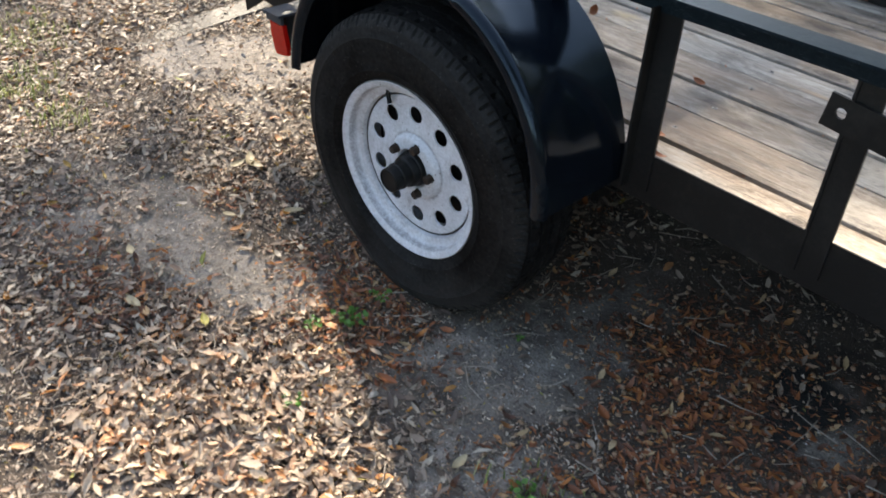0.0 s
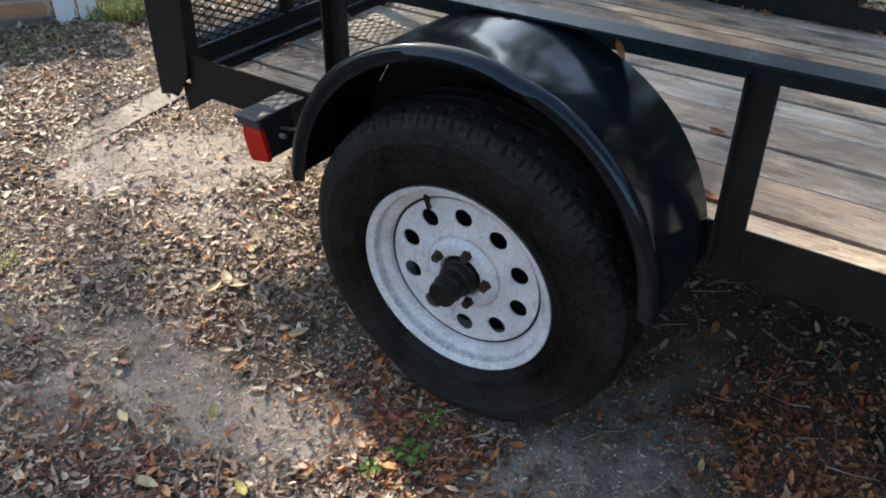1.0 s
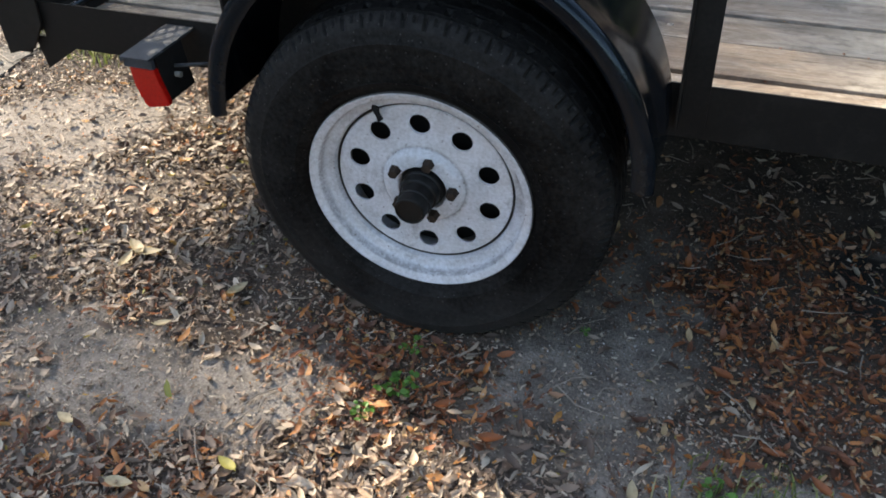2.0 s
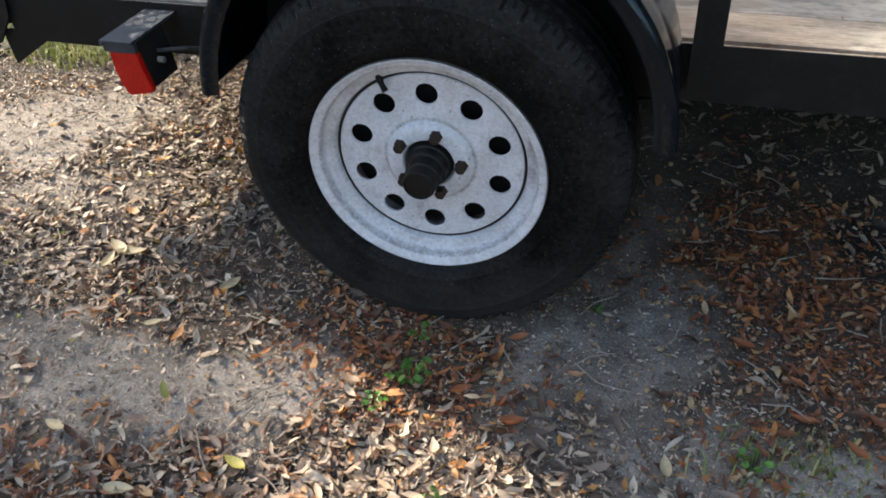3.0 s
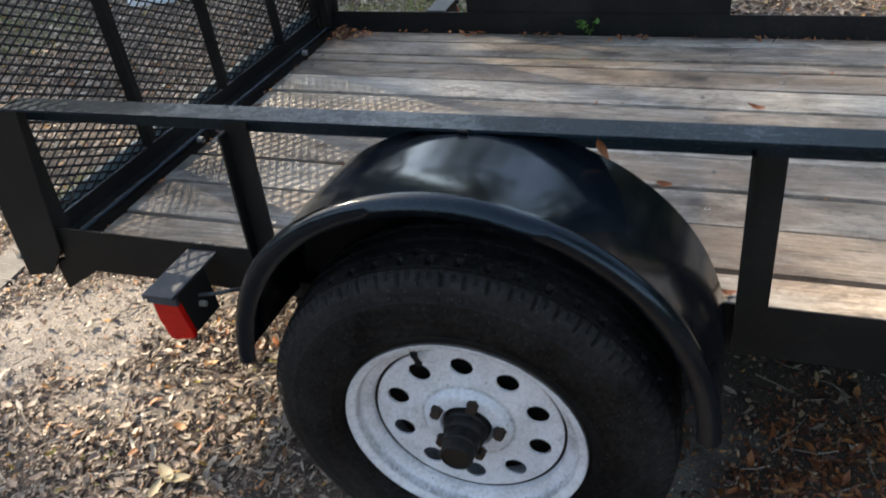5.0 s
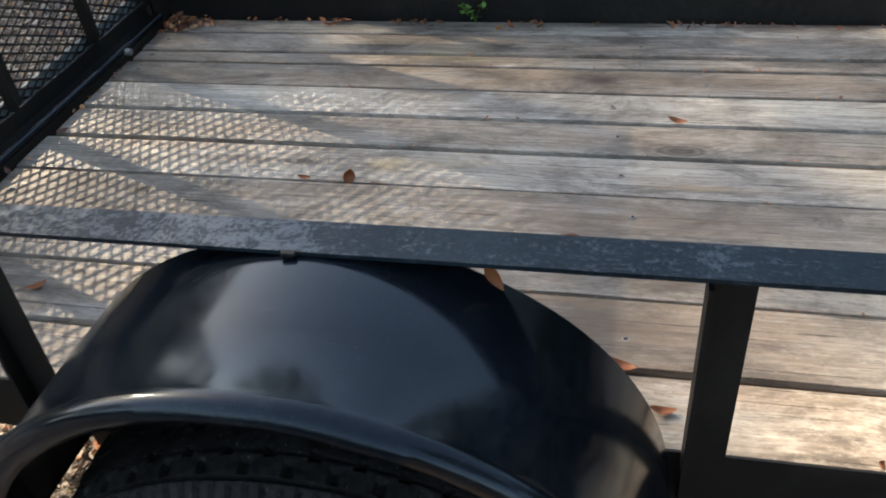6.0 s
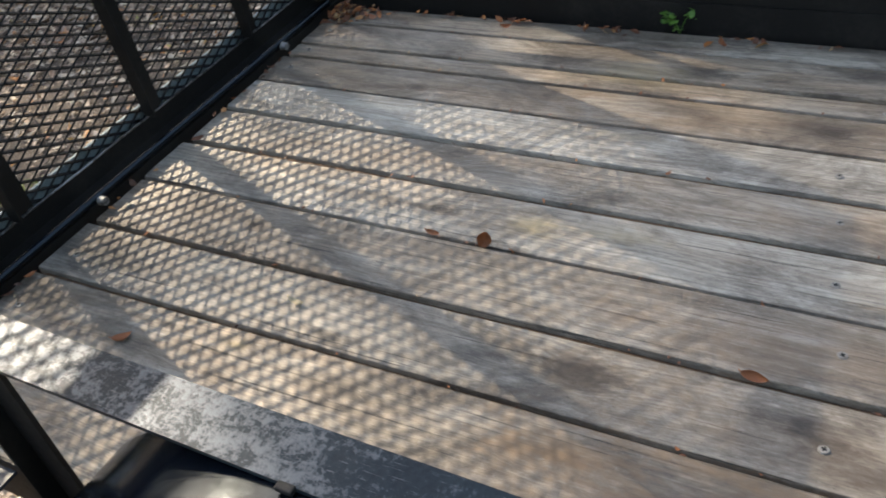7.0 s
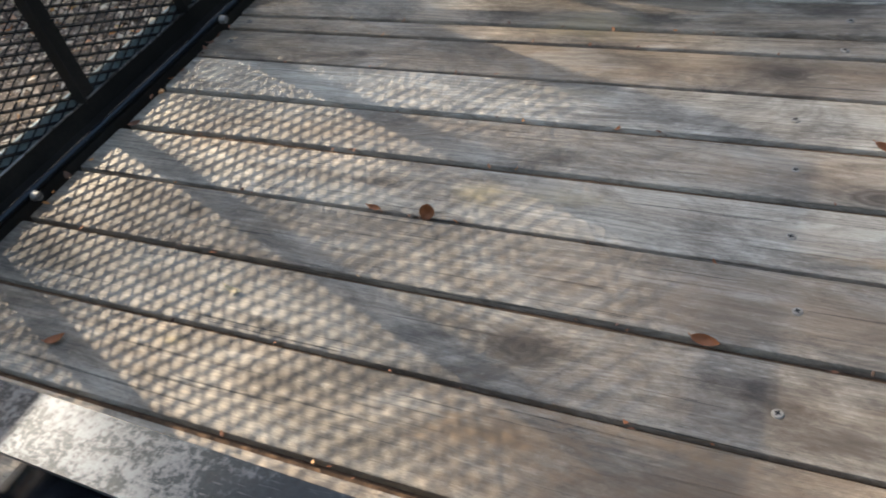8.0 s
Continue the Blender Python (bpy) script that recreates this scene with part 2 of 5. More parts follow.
    ragged = noise_tex(nt, stretched((0.5, 1, 1), place), 13.0, 6, 0.72)
    specks = noise_tex(nt, stretched((0.4, 1, 1), place), 60.0, 5, 0.75)
    for sx, sy, rx, ry, tone, most in tints:
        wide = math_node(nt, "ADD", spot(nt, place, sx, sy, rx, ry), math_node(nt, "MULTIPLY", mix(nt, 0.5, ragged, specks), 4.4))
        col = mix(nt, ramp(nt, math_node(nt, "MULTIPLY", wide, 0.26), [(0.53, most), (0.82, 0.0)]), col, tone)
    for d in eyes:
        d = math_node(nt, "ADD", d, math_node(nt, "MULTIPLY", math_node(nt, "SUBTRACT", specks, 0.5), 0.5))
        col = mix(nt, ramp(nt, math_node(nt, "MULTIPLY", d, 0.5), [(0.05, 0.75), (0.20, 0.95), (0.28, 0.45), (0.38, 0.85), (0.50, 0.2), (0.60, 0.5), (0.80, 0.0)]), col, (0.050, 0.036, 0.027))
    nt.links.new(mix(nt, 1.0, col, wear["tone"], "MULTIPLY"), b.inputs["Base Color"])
    nt.links.new(ramp(nt, blotch, [(0.3, 0.52), (0.7, 0.78)]), b.inputs["Roughness"])
    height = math_node(nt, "SUBTRACT", mix(nt, 0.35, fibres, rings), math_node(nt, "MULTIPLY", ramp(nt, checks, [(0.65, 0.0), (0.70, 1.0)]), 0.5))
    bump(nt, b, height, 0.50, 0.005)
    return m


def make_soil():
    m, nt, b = material("sandy_grey_soil")
    v = coords(nt)
    big = noise_tex(nt, v, 1.7, 5, 0.65)
    mid = noise_tex(nt, v, 14, 5, 0.7)
    grit = noise_tex(nt, v, 180, 4, 0.75)
    sand = nt.nodes.new("ShaderNodeAttribute")
    sand.attribute_name = "sand"
    humus = mix(nt, ramp(nt, mix(nt, 0.5, big, mid), [(0.40, 0.0), (0.60, 1.0)]), (0.034, 0.024, 0.018), (0.110, 0.080, 0.058))
    pale_sand = mix(nt, ramp(nt, mix(nt, 0.5, big, mid), [(0.40, 0.0), (0.60, 1.0)]), (0.182, 0.157, 0.133), (0.355, 0.314, 0.272))
    col = mix(nt, ramp(nt, mix(nt, 0.45, sand.outputs["Fac"], mix(nt, 0.4, mid, noise_tex(nt, v, 5.0, 5, 0.7))), [(0.34, 0.0), (0.66, 1.0)]), humus, pale_sand)
    clods = noise_tex(nt, v, 34.0, 6, 0.75)
    col = mix(nt, ramp(nt, clods, [(0.55, 0.0), (0.67, 0.70)]), col, (0.065, 0.050, 0.040))
    col = mix(nt, ramp(nt, grit, [(0.40, 0.7), (0.60, 0.0)]), col, mix(nt, 0.7, col, (0.03, 0.026, 0.022)))
    pale = node(nt, "ShaderNodeTexVoronoi", Scale=130.0)
    nt.links.new(v, pale.inputs["Vector"])
    col = mix(nt, ramp(nt, pale.outputs["Distance"], [(0.10, 0.8), (0.2, 0.0)]), col, (0.42, 0.40, 0.37))
    black_soil = nt.nodes.new("ShaderNodeAttribute")
    black_soil.attribute_name = "black_soil"
    col = mix(nt, ramp(nt, mix(nt, 0.35, black_soil.outputs["Fac"], mix(nt, 0.5, mid, grit)), [(0.34, 0.0), (0.56, 0.95)]), col, (0.010, 0.009, 0.0085))
    nt.links.new(col, b.inputs["Base Color"])
    b.inputs["Roughness"].default_value = 0.95
    bump(nt, b, mix(nt, 0.5, mid, grit), 0.8, 0.012)
    return m


def leaf_material(name, stops, rough=0.6, through=0.25):
    m, nt, b = material(name)
    geo = nt.nodes.new("ShaderNodeNewGeometry")
    col = ramp(nt, geo.outputs["Random Per Island"], stops)
    spots = noise_tex(nt, coords(nt), 60, 3, 0.7)
    col = mix(nt, ramp(nt, spots, [(0.5, 0.0), (0.75, 0.6)]), col, mix(nt, 0.6, col, (0.03, 0.02, 0.012)))
    nt.links.new(col, b.inputs["Base Color"])
    b.inputs["Roughness"].default_value = rough
    if through:
        tr, ms = nt.nodes.new("ShaderNodeBsdfTranslucent"), nt.nodes.new("ShaderNodeMixShader")
        nt.links.new(col, tr.inputs["Color"])
        ms.inputs[0].default_value = through
        nt.links.new(b.outputs[0], ms.inputs[1])
        nt.links.new(tr.outputs[0], ms.inputs[2])
        nt.links.new(ms.outputs[0], nt.nodes["Material Output"].inputs["Surface"])
    return m


def plain(name, base, second, rough, scale=20.0, metal=0.0, relief=0.15, gloss=0.5):
    m, nt, b = material(name)
    v = coords(nt)
    f = mix(nt, 0.5, noise_tex(nt, v, scale, 5, 0.65), noise_tex(nt, v, scale * 9, 3, 0.7))
    nt.links.new(mix(nt, ramp(nt, f, [(0.38, 0.0), (0.66, 1.0)]), base, second), b.inputs["Base Color"])
    b.inputs["Roughness"].default_value, b.inputs["Metallic"].default_value = rough, metal
    b.inputs["Specular IOR Level"].default_value = gloss
    bump(nt, b, f, relief, 0.004)
    return m


RUBBER, WHITE = make_rubber(), make_white_wheel()
UMBER = (0.195, 0.130, 0.083)
# Bleached front planks, with the sun that falls on them put into the colour.
SUNLIT_CREAM = (0.70, 0.62, 0.49)
NEAR_BLACK, YELLOW, RUSTY = (0.035, 0.028, 0.023), (0.40, 0.31, 0.17), (0.32, 0.20, 0.11)
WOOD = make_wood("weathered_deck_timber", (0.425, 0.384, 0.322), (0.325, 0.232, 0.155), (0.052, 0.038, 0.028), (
    (0.92, 0.29, 0.44, 0.13, SUNLIT_CREAM, 0.85), (0.92, 0.47, 0.36, 0.08, SUNLIT_CREAM, 0.8), (0.82, 0.62, 0.36, 0.08, SUNLIT_CREAM, 0.75), (0.62, 1.16, 0.20, 0.05, SUNLIT_CREAM, 0.4),
    (0.28, 0.615, 0.42, 0.08, UMBER, 0.7), (0.24, 0.47, 0.42, 0.09, UMBER, 0.9), (0.40, 0.58, 0.16, 0.05, NEAR_BLACK, 0.35), (0.26, 0.76, 0.46, 0.08, UMBER, 0.7), (0.30, 1.03, 0.40, 0.06, UMBER, 0.4), (0.30, 1.29, 0.50, 0.06, UMBER, 0.6),
    # dark marks; the last two darken the rear ends of two planks
    (0.02, 0.625, 0.10, 0.035, NEAR_BLACK, 0.85), (0.31, 0.640, 0.12, 0.04, NEAR_BLACK, 0.85), (-0.12, 0.612, 0.07, 0.022, NEAR_BLACK, 0.75), (0.02, 0.492, 0.07, 0.03, NEAR_BLACK, 0.75), (-0.86, 0.612, 0.25, 0.075, NEAR_BLACK, 0.85), (-0.84, 0.47, 0.24, 0.07, NEAR_BLACK, 0.6),
    (0.00, 1.44, 0.09, 0.04, NEAR_BLACK, 0.95), (0.25, 1.288, 0.10, 0.035, NEAR_BLACK, 0.95), (0.42, 0.60, 0.10, 0.04, NEAR_BLACK, 0.5), (0.13, 1.436, 0.09, 0.03, NEAR_BLACK, 0.6), (0.30, 1.49, 0.14, 0.03, NEAR_BLACK, 0.6),
    (-0.34, 0.90, 0.05, 0.02, NEAR_BLACK, 0.5), (0.01, 1.30, 0.10, 0.03, NEAR_BLACK, 0.7), (0.62, 0.66, 0.12, 0.03, NEAR_BLACK, 0.5), (-0.75, 1.56, 0.14, 0.03, NEAR_BLACK, 0.8), (0.25, 1.58, 0.20, 0.02, NEAR_BLACK, 0.8),
    (-0.15, 0.906, 0.05, 0.035, YELLOW, 0.7), (-0.02, 0.917, 0.09, 0.03, YELLOW, 0.45), (-0.10, 1.19, 0.12, 0.02, YELLOW, 0.3), (-0.14, 1.41, 0.13, 0.06, YELLOW, 0.5), (-0.48, 0.51, 0.025, 0.015, YELLOW, 0.5),
    (0.19, 0.535, 0.16, 0.02, RUSTY, 0.8), (0.05, 0.49, 0.16, 0.04, RUSTY, 0.6), (0.20, 0.30, 0.22, 0.05, RUSTY, 0.45), (0.45, 0.87, 0.18, 0.012, RUSTY, 0.7)),
    ((0.017, 0.626, 0.030, 0.020), (-0.322, 0.902, 0.026, 0.012), (0.420, 0.993, 0.055, 0.020), (-0.623, 0.766, 0.018, 0.012), (0.257, 1.284, 0.020, 0.014), (0.69, 0.33, 0.024, 0.016), (0.86, 0.90, 0.026, 0.016),
     (-0.56, 1.27, 0.018, 0.012)))
OLD_TIMBER = make_wood("grey_landscape_timber", (0.155, 0.135, 0.118), (0.125, 0.105, 0.088), (0.055, 0.047, 0.04))
SOIL = make_soil()
DRY_LEAF = leaf_material("dry_oak_leaf", [(0.0, (0.055, 0.038, 0.030)), (0.24, (0.145, 0.102, 0.078)), (0.48, (0.255, 0.190, 0.145)), (0.70, (0.40, 0.325, 0.25)),
                                          (0.90, (0.52, 0.45, 0.355)), (0.95, (0.38, 0.16, 0.065)), (0.985, (0.42, 0.20, 0.045)), (1.0, (0.24, 0.25, 0.06))])
RUST_LEAF = leaf_material("rusty_oak_leaf", [(0.0, (0.07, 0.034, 0.021)), (0.40, (0.18, 0.068, 0.034)), (0.72, (0.33, 0.108, 0.038)), (0.88, (0.48, 0.185, 0.052)), (1.0, (0.46, 0.35, 0.20))])
# Tan oak leaf made paler: the sun on the drift is in its colour.
SUNLIT_LEAF = leaf_material("sunlit_oak_leaf", [(0.0, (0.13, 0.075, 0.050)), (0.2, (0.29, 0.195, 0.135)), (0.5, (0.49, 0.370, 0.260)), (0.78, (0.62, 0.500, 0.380)), (0.91, (0.58, 0.42, 0.29)), (0.95, (0.48, 0.21, 0.085)), (1.0, (0.52, 0.27, 0.12))])
PALE_LEAF = leaf_material("pale_fallen_leaf", [(0.0, (0.36, 0.27, 0.17)), (0.6, (0.46, 0.38, 0.24)), (1.0, (0.42, 0.40, 0.20))])
YELLOW_LEAF = leaf_material("yellow_green_fallen_leaf", [(0.0, (0.40, 0.36, 0.08)), (1.0, (0.46, 0.40, 0.12))])
ORANGE_LEAF = leaf_material("orange_fallen_leaf", [(0.0, (0.22, 0.064, 0.024)), (1.0, (0.31, 0.105, 0.036))])
WEED = leaf_material("green_weed", [(0.0, (0.05, 0.14, 0.02)), (1.0, (0.12, 0.28, 0.05))], 0.5, 0.35)
CANOPY = leaf_material("dark_oak_foliage", [(0.0, (0.020, 0.040, 0.010)), (0.5, (0.045, 0.085, 0.022)), (1.0, (0.10, 0.15, 0.045))], 0.45, 0.3)
GRASS = leaf_material("grass_blade", [(0.0, (0.09, 0.125, 0.03)), (0.6, (0.22, 0.26, 0.075)), (1.0, (0.40, 0.38, 0.20))], 0.6, 0.3)
ACORN = plain("acorn_shell", (0.16, 0.085, 0.045), (0.36, 0.23, 0.135), 0.4, 60)
TWIG = plain("dry_twig_bark", (0.20, 0.16, 0.125), (0.32, 0.28, 0.23), 0.9, 40)
BARK = plain("oak_bark", (0.075, 0.062, 0.052), (0.17, 0.145, 0.125), 0.95, 9, 0, 0.9)
BRACKET = painted_steel("dusty_bracket_paint", (0.012, 0.016, 0.021), (0.060, 0.066, 0.074), 0.34, 0.42, 0.70, 0.1, 0.4, 0.06)
RED_LENS = plain("red_lens", (0.36, 0.006, 0.004), (0.58, 0.012, 0.007), 0.16, 18, 0, 0.25)
BRICK = plain("tan_brick", (0.30, 0.15, 0.085), (0.40, 0.22, 0.13), 0.9, 12, 0, 0.4)
MORTAR = plain("mortar_joint", (0.30, 0.28, 0.25), (0.38, 0.36, 0.33), 0.95, 20)
PALE_PAINT = plain("chalky_pale_blue_paint", (0.55, 0.58, 0.62), (0.66, 0.68, 0.70), 0.7, 9)
BLUE_GREY = plain("blue_grey_strip", (0.10, 0.145, 0.165), (0.17, 0.215, 0.235), 0.8, 25)
VALVE = plain("black_rubber_valve", (0.004, 0.004, 0.004), (0.010, 0.010, 0.010), 0.6, 60, 0, 0.15, 0.15)
JOINT = plain("packed_brown_dirt", (0.050, 0.027, 0.015), (0.135, 0.076, 0.042), 0.95, 30)
GRIME = plain("dark_rim_grime", (0.03, 0.027, 0.025), (0.09, 0.08, 0.075), 0.9, 60)
FLECKED_STEEL = painted_steel("flecked_black_steel", (0.012, 0.012, 0.013), (0.26, 0.25, 0.24), 0.30, 0.46, 0.60, 0.0, 0.6)
RUSTY_NUT = plain("rusty_nut_steel", (0.016, 0.012, 0.010), (0.050, 0.030, 0.019), 0.7, 70, 0, 0.15, 0.2)
WIRE = plain("black_wire", (0.02, 0.02, 0.02), (0.05, 0.05, 0.05), 0.5, 60)


# ---- building helpers ----
def part(name, bm, mat, parent=None, label="", smooth=False):
    me = bpy.data.meshes.new(name)
    bmesh.ops.recalc_face_normals(bm, faces=bm.faces)
    bm.to_mesh(me)
    bm.free()
    me.materials.append(mat)
    if smooth:
        me.shade_smooth()
        me.set_sharp_from_angle(angle=radians(smooth if smooth > 1 else 38))
    ob = new(name, me)
    ob.parent = parent
    if label:
        tagged(ob, label)
    return ob


def raw(name, verts, faces, mat, parent=None):
    me = bpy.data.meshes.new(name)
    me.from_pydata(verts, [], faces)
    me.materials.append(mat)
    ob = new(name, me)
    ob.parent = parent
    return ob


def thing(name, label, category, at=(0, 0, 0), group=""):
    return tagged(new(name), label, category, group) if at == (0, 0, 0) else moved(tagged(new(name), label, category, group), at)


def moved(ob, at):
    ob.location = at
    return ob


def box(bm, x0, x1, y0, y1, z0, z1, bevel=0.0):
    made = bmesh.ops.create_cube(bm, size=1.0, matrix=Matrix.Translation(((x0 + x1) / 2, (y0 + y1) / 2, (z0 + z1) / 2)) @ Matrix.Diagonal((x1 - x0, y1 - y0, z1 - z0, 1)))
    if bevel:
        edges = list({e for v in made["verts"] for e in v.link_edges})
        bmesh.ops.bevel(bm, geom=edges, offset=bevel, segments=2, affect="EDGES", profile=0.5)
    return bm


def prism(bm, profile, axis, a, b, shift=None):
    """A profile of two coordinates, swept along axis from a to b; shift(t) moves it on the way."""
    order = {"x": lambda u, v, t: (t, u, v), "y": lambda u, v, t: (u, t, v), "z": lambda u, v, t: (u, v, t)}[axis]
    stops = [a, b] if shift is None else list(np.linspace(a, b, 9))
    rings = []
    for t in stops:
        du, dv = shift(t) if shift else (0, 0)
        rings.append([bm.verts.new(order(u + du, v + dv, t)) for u, v in profile])
    n = len(profile)
    for r, s in zip(rings, rings[1:]):
        for i in range(n):
            bm.faces.new((r[i], r[(i + 1) % n], s[(i + 1) % n], s[i]))
    bm.faces.new(rings[0])
    bm.faces.new(rings[-1])
    return bm


def angle_profile(u0, v0, du, dv, t):
    """An L with its heel at (u0, v0), legs du and dv, t thick."""
    su, sv = math.copysign(t, du), math.copysign(t, dv)
    return [(u0, v0), (u0 + du, v0), (u0 + du, v0 + sv), (u0 + su, v0 + sv), (u0 + su, v0 + dv), (u0, v0 + dv)]


def lathe(bm, profile, n, radius=None):
    """Turns (r, y) pairs round the y axis. radius(r, k, i): the radius of ring point k at step i."""
    rings = []
    for i in range(n):
        a = 2 * math.pi * i / n
        ring = []
        for k, (r, y) in enumerate(profile):
            rr = radius(r, k, i) if radius else r
            ring.append(bm.verts.new((rr * math.cos(a), y, rr * math.sin(a))))
        rings.append(ring)
    for i in range(n):
        r, s = rings[i], rings[(i + 1) % n]
        for k in range(len(profile) - 1):
            bm.faces.new((r[k], r[k + 1], s[k + 1], s[k]))
    return rings


def tube(bm, points, radius, sides=6):
    rings = []
    for i, p in enumerate(points):
        p = Vector(p)
        d = (Vector(points[min(i + 1, len(points) - 1)]) - Vector(points[max(i - 1, 0)])).normalized()
        u = d.cross(Vector((0.31, 0.2, 0.93))).normalized()
        v = d.cross(u)
        rad = radius[i] if isinstance(radius, (list, tuple)) else radius
        rings.append([bm.verts.new(p + rad * (math.cos(2 * math.pi * k / sides) * u + math.sin(2 * math.pi * k / sides) * v)) for k in range(sides)])
    for r, s in zip(rings, rings[1:]):
        for k in range(sides):
            bm.faces.new((r[k], r[(k + 1) % sides], s[(k + 1) % sides], s[k]))
    bm.faces.new(rings[0])
    bm.faces.new(rings[-1])
    return bm


LEAF = np.array([(0, 0, 0), (0.30, 0.42, 0.10), (0.30, -0.42, 0.10), (0.66, 0.44, 0.10), (0.66, -0.44, 0.10), (1, 0, 0.16), (0.30, 0, 0), (0.66, 0, 0.0)])
LEAF_FACES = [(0, 6, 1), (0, 2, 6), (1, 6, 7, 3), (6, 2, 4, 7), (3, 7, 5), (7, 4, 5)]


def leaf_cloud(name, at, length, width, tilt, mat, seed, curl=1.0, parent=None):
    """One mesh of many folded leaves, at the given places, turned at random."""
    rng = np.random.default_rng(seed)
    n = len(at)
    v = np.repeat(LEAF[None], n, 0).copy()
    v[..., 0] -= 0.5
    v[..., 0] *= length[:, None]
    v[..., 1] *= (width * length)[:, None]
    v[..., 2] *= (curl * length * rng.uniform(-0.6, 1.8, n))[:, None]
    v[..., 2] += (rng.normal(0, 0.55, n) * curl)[:, None] * v[..., 0] ** 2 / length[:, None] * 1.5
    yaw, pit, rol = rng.uniform(0, 2 * np.pi, n), rng.normal(0, 1, n) * tilt, rng.normal(0, 1, n) * tilt
    for a, i, j in ((rol, 1, 2), (pit, 2, 0), (yaw, 0, 1)):
        c, s = np.cos(a)[:, None], np.sin(a)[:, None]
        p, q = v[..., i].copy(), v[..., j].copy()
        v[..., i], v[..., j] = c * p - s * q, s * p + c * q
    v += at[:, None]
    faces = [tuple(8 * i + k for k in f) for i in range(n) for f in LEAF_FACES]
    ob = raw(name, v.reshape(-1, 3).tolist(), faces, mat, parent)
    ob.data.shade_smooth()
    return ob


def sat(u, a):
    return a * np.tanh(u / a)


def ground_z(x, y):
    """The lie of the ground: a gentle slope with small swells."""
    x, y = np.asarray(x, float), np.asarray(y, float)
    swell = 0.010 * np.sin(2.1 * x + 0.7) * np.sin(1.7 * y + 0.4) + 0.005 * np.sin(5.3 * x + 1.9 * y) + 0.004 * np.sin(7.7 * y - 3.1 * x + 2)
    return 0.002 - 0.03 * sat(x, 1.3) + 0.08 * sat(y, 0.55) + swell * np.clip((np.hypot(x, y - 0.1) - 0.2) / 0.5, 0, 1)


def patch(x, y, cx, cy, rx, ry, turn=0.0):
    """1 in the middle of an oval, 0 outside."""
    c, s = math.cos(turn), math.sin(turn)
    u, v = (c * (x - cx) + s * (y - cy)) / rx, (-s * (x - cx) + c * (y - cy)) / ry
    return np.clip(1.6 - 1.6 * np.hypot(u, v), 0, 1)


def ripple(x, y, seed, scale):
    """Smooth random field from a handful of waves, about -1 to 1."""
    rng = np.random.default_rng(seed)
    out = np.zeros_like(x)
    for _ in range(14):
        a, f, p = rng.uniform(0, 2 * np.pi), scale * rng.uniform(0.5, 2.0), rng.uniform(0, 2 * np.pi)
        out += np.sin(f * (np.cos(a) * x + np.sin(a) * y) + p)
    return out / 4.0


def bare(x, y):
    """Where the sand shows through the litter."""
    wob = 0.06 * ripple(x, y, 8, 9.0) + 0.025 * ripple(x, y, 7, 30.0)
    b = np.maximum.reduce([1.05 * patch(x + wob, y - wob, -0.40, -0.30, 0.42, 0.185, 0.12), 0.42 * patch(x + wob, y + wob, 0.33, 0.05, 0.24, 0.58, -0.25), 0.52 * patch(x + wob, y - wob, 0.46, -0.24, 0.20, 0.24),
                           patch(x, y + wob, -1.22, 0.36, 0.50, 0.27, 0.5), 0.5 * patch(x + wob, y, -0.95, 0.16, 0.30, 0.12, 0.3), patch(x, y + wob, 0.68, -0.24, 0.15, 0.16),
                           0.55 * patch(x - wob, y, -0.75, -0.42, 0.35, 0.28), 0.5 * patch(x - wob, y, 0.86, 0.33, 0.16, 0.2), 0.45 * patch(x + wob, y, 0.16, -0.80, 0.14, 0.10), 0.5 * patch(x + wob, y - wob, 0.10, -0.60, 0.15, 0.14)])
    return np.clip(b * 1.35 + 0.10 * ripple(x, y, 9, 22.0) * (b > 0.02), 0, 0.93)


def black_patch(x, y):
    """Where the soil turns black."""
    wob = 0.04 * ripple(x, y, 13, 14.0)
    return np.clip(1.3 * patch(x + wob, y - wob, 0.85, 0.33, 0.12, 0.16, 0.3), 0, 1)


# ---- ground ----
def make_ground():
    near = np.arange(-4.0, 3.001, 0.04)
    out = np.array([5.0, 7.0, 10.0, 16.0, 30.0, 70.0, 200.0, 900.0])
    xs = np.concatenate([-out[::-1], near, out])
    ys = np.concatenate([-out[::-1], np.arange(-3.0, 4.5, 0.04), out])
    gx, gy = np.meshgrid(xs, ys, indexing="ij")
    z = ground_z(gx, gy)
    rng = np.random.default_rng(3)
    z = z + rng.normal(0, 0.0018, z.shape) * (np.hypot(gx, gy) < 4.5)
    m = len(ys)
    verts = np.stack([gx, gy, z], -1).reshape(-1, 3).tolist()
    faces = [(i * m + j, (i + 1) * m + j, (i + 1) * m + j + 1, i * m + j + 1) for i in range(len(xs) - 1) for j in range(m - 1)]
    ob = raw("ground", verts, faces, SOIL)
    ob.data.attributes.new("sand", "FLOAT", "POINT").data.foreach_set("value", bare(gx, gy).ravel().astype(np.float32))
    ob.data.attributes.new("black_soil", "FLOAT", "POINT").data.foreach_set("value", black_patch(gx, gy).ravel().astype(np.float32))
    ob.data.shade_smooth()
    return tagged(ob, "grey sandy soil with darker patches", "ground", kind="structure")


ground = make_ground()


# ---- trailer: one thing, all its steel, timber and wheels are parts ----
trailer = tagged(new("utility_trailer"), "black steel utility trailer with weathered plank deck on sandy soil", "trailer")
DECK = 0.411                       # top of the planks
NEAR, FAR = 0.195, 1.612           # outer faces of the side frames
REAR, FRONT = -0.965, 1.62
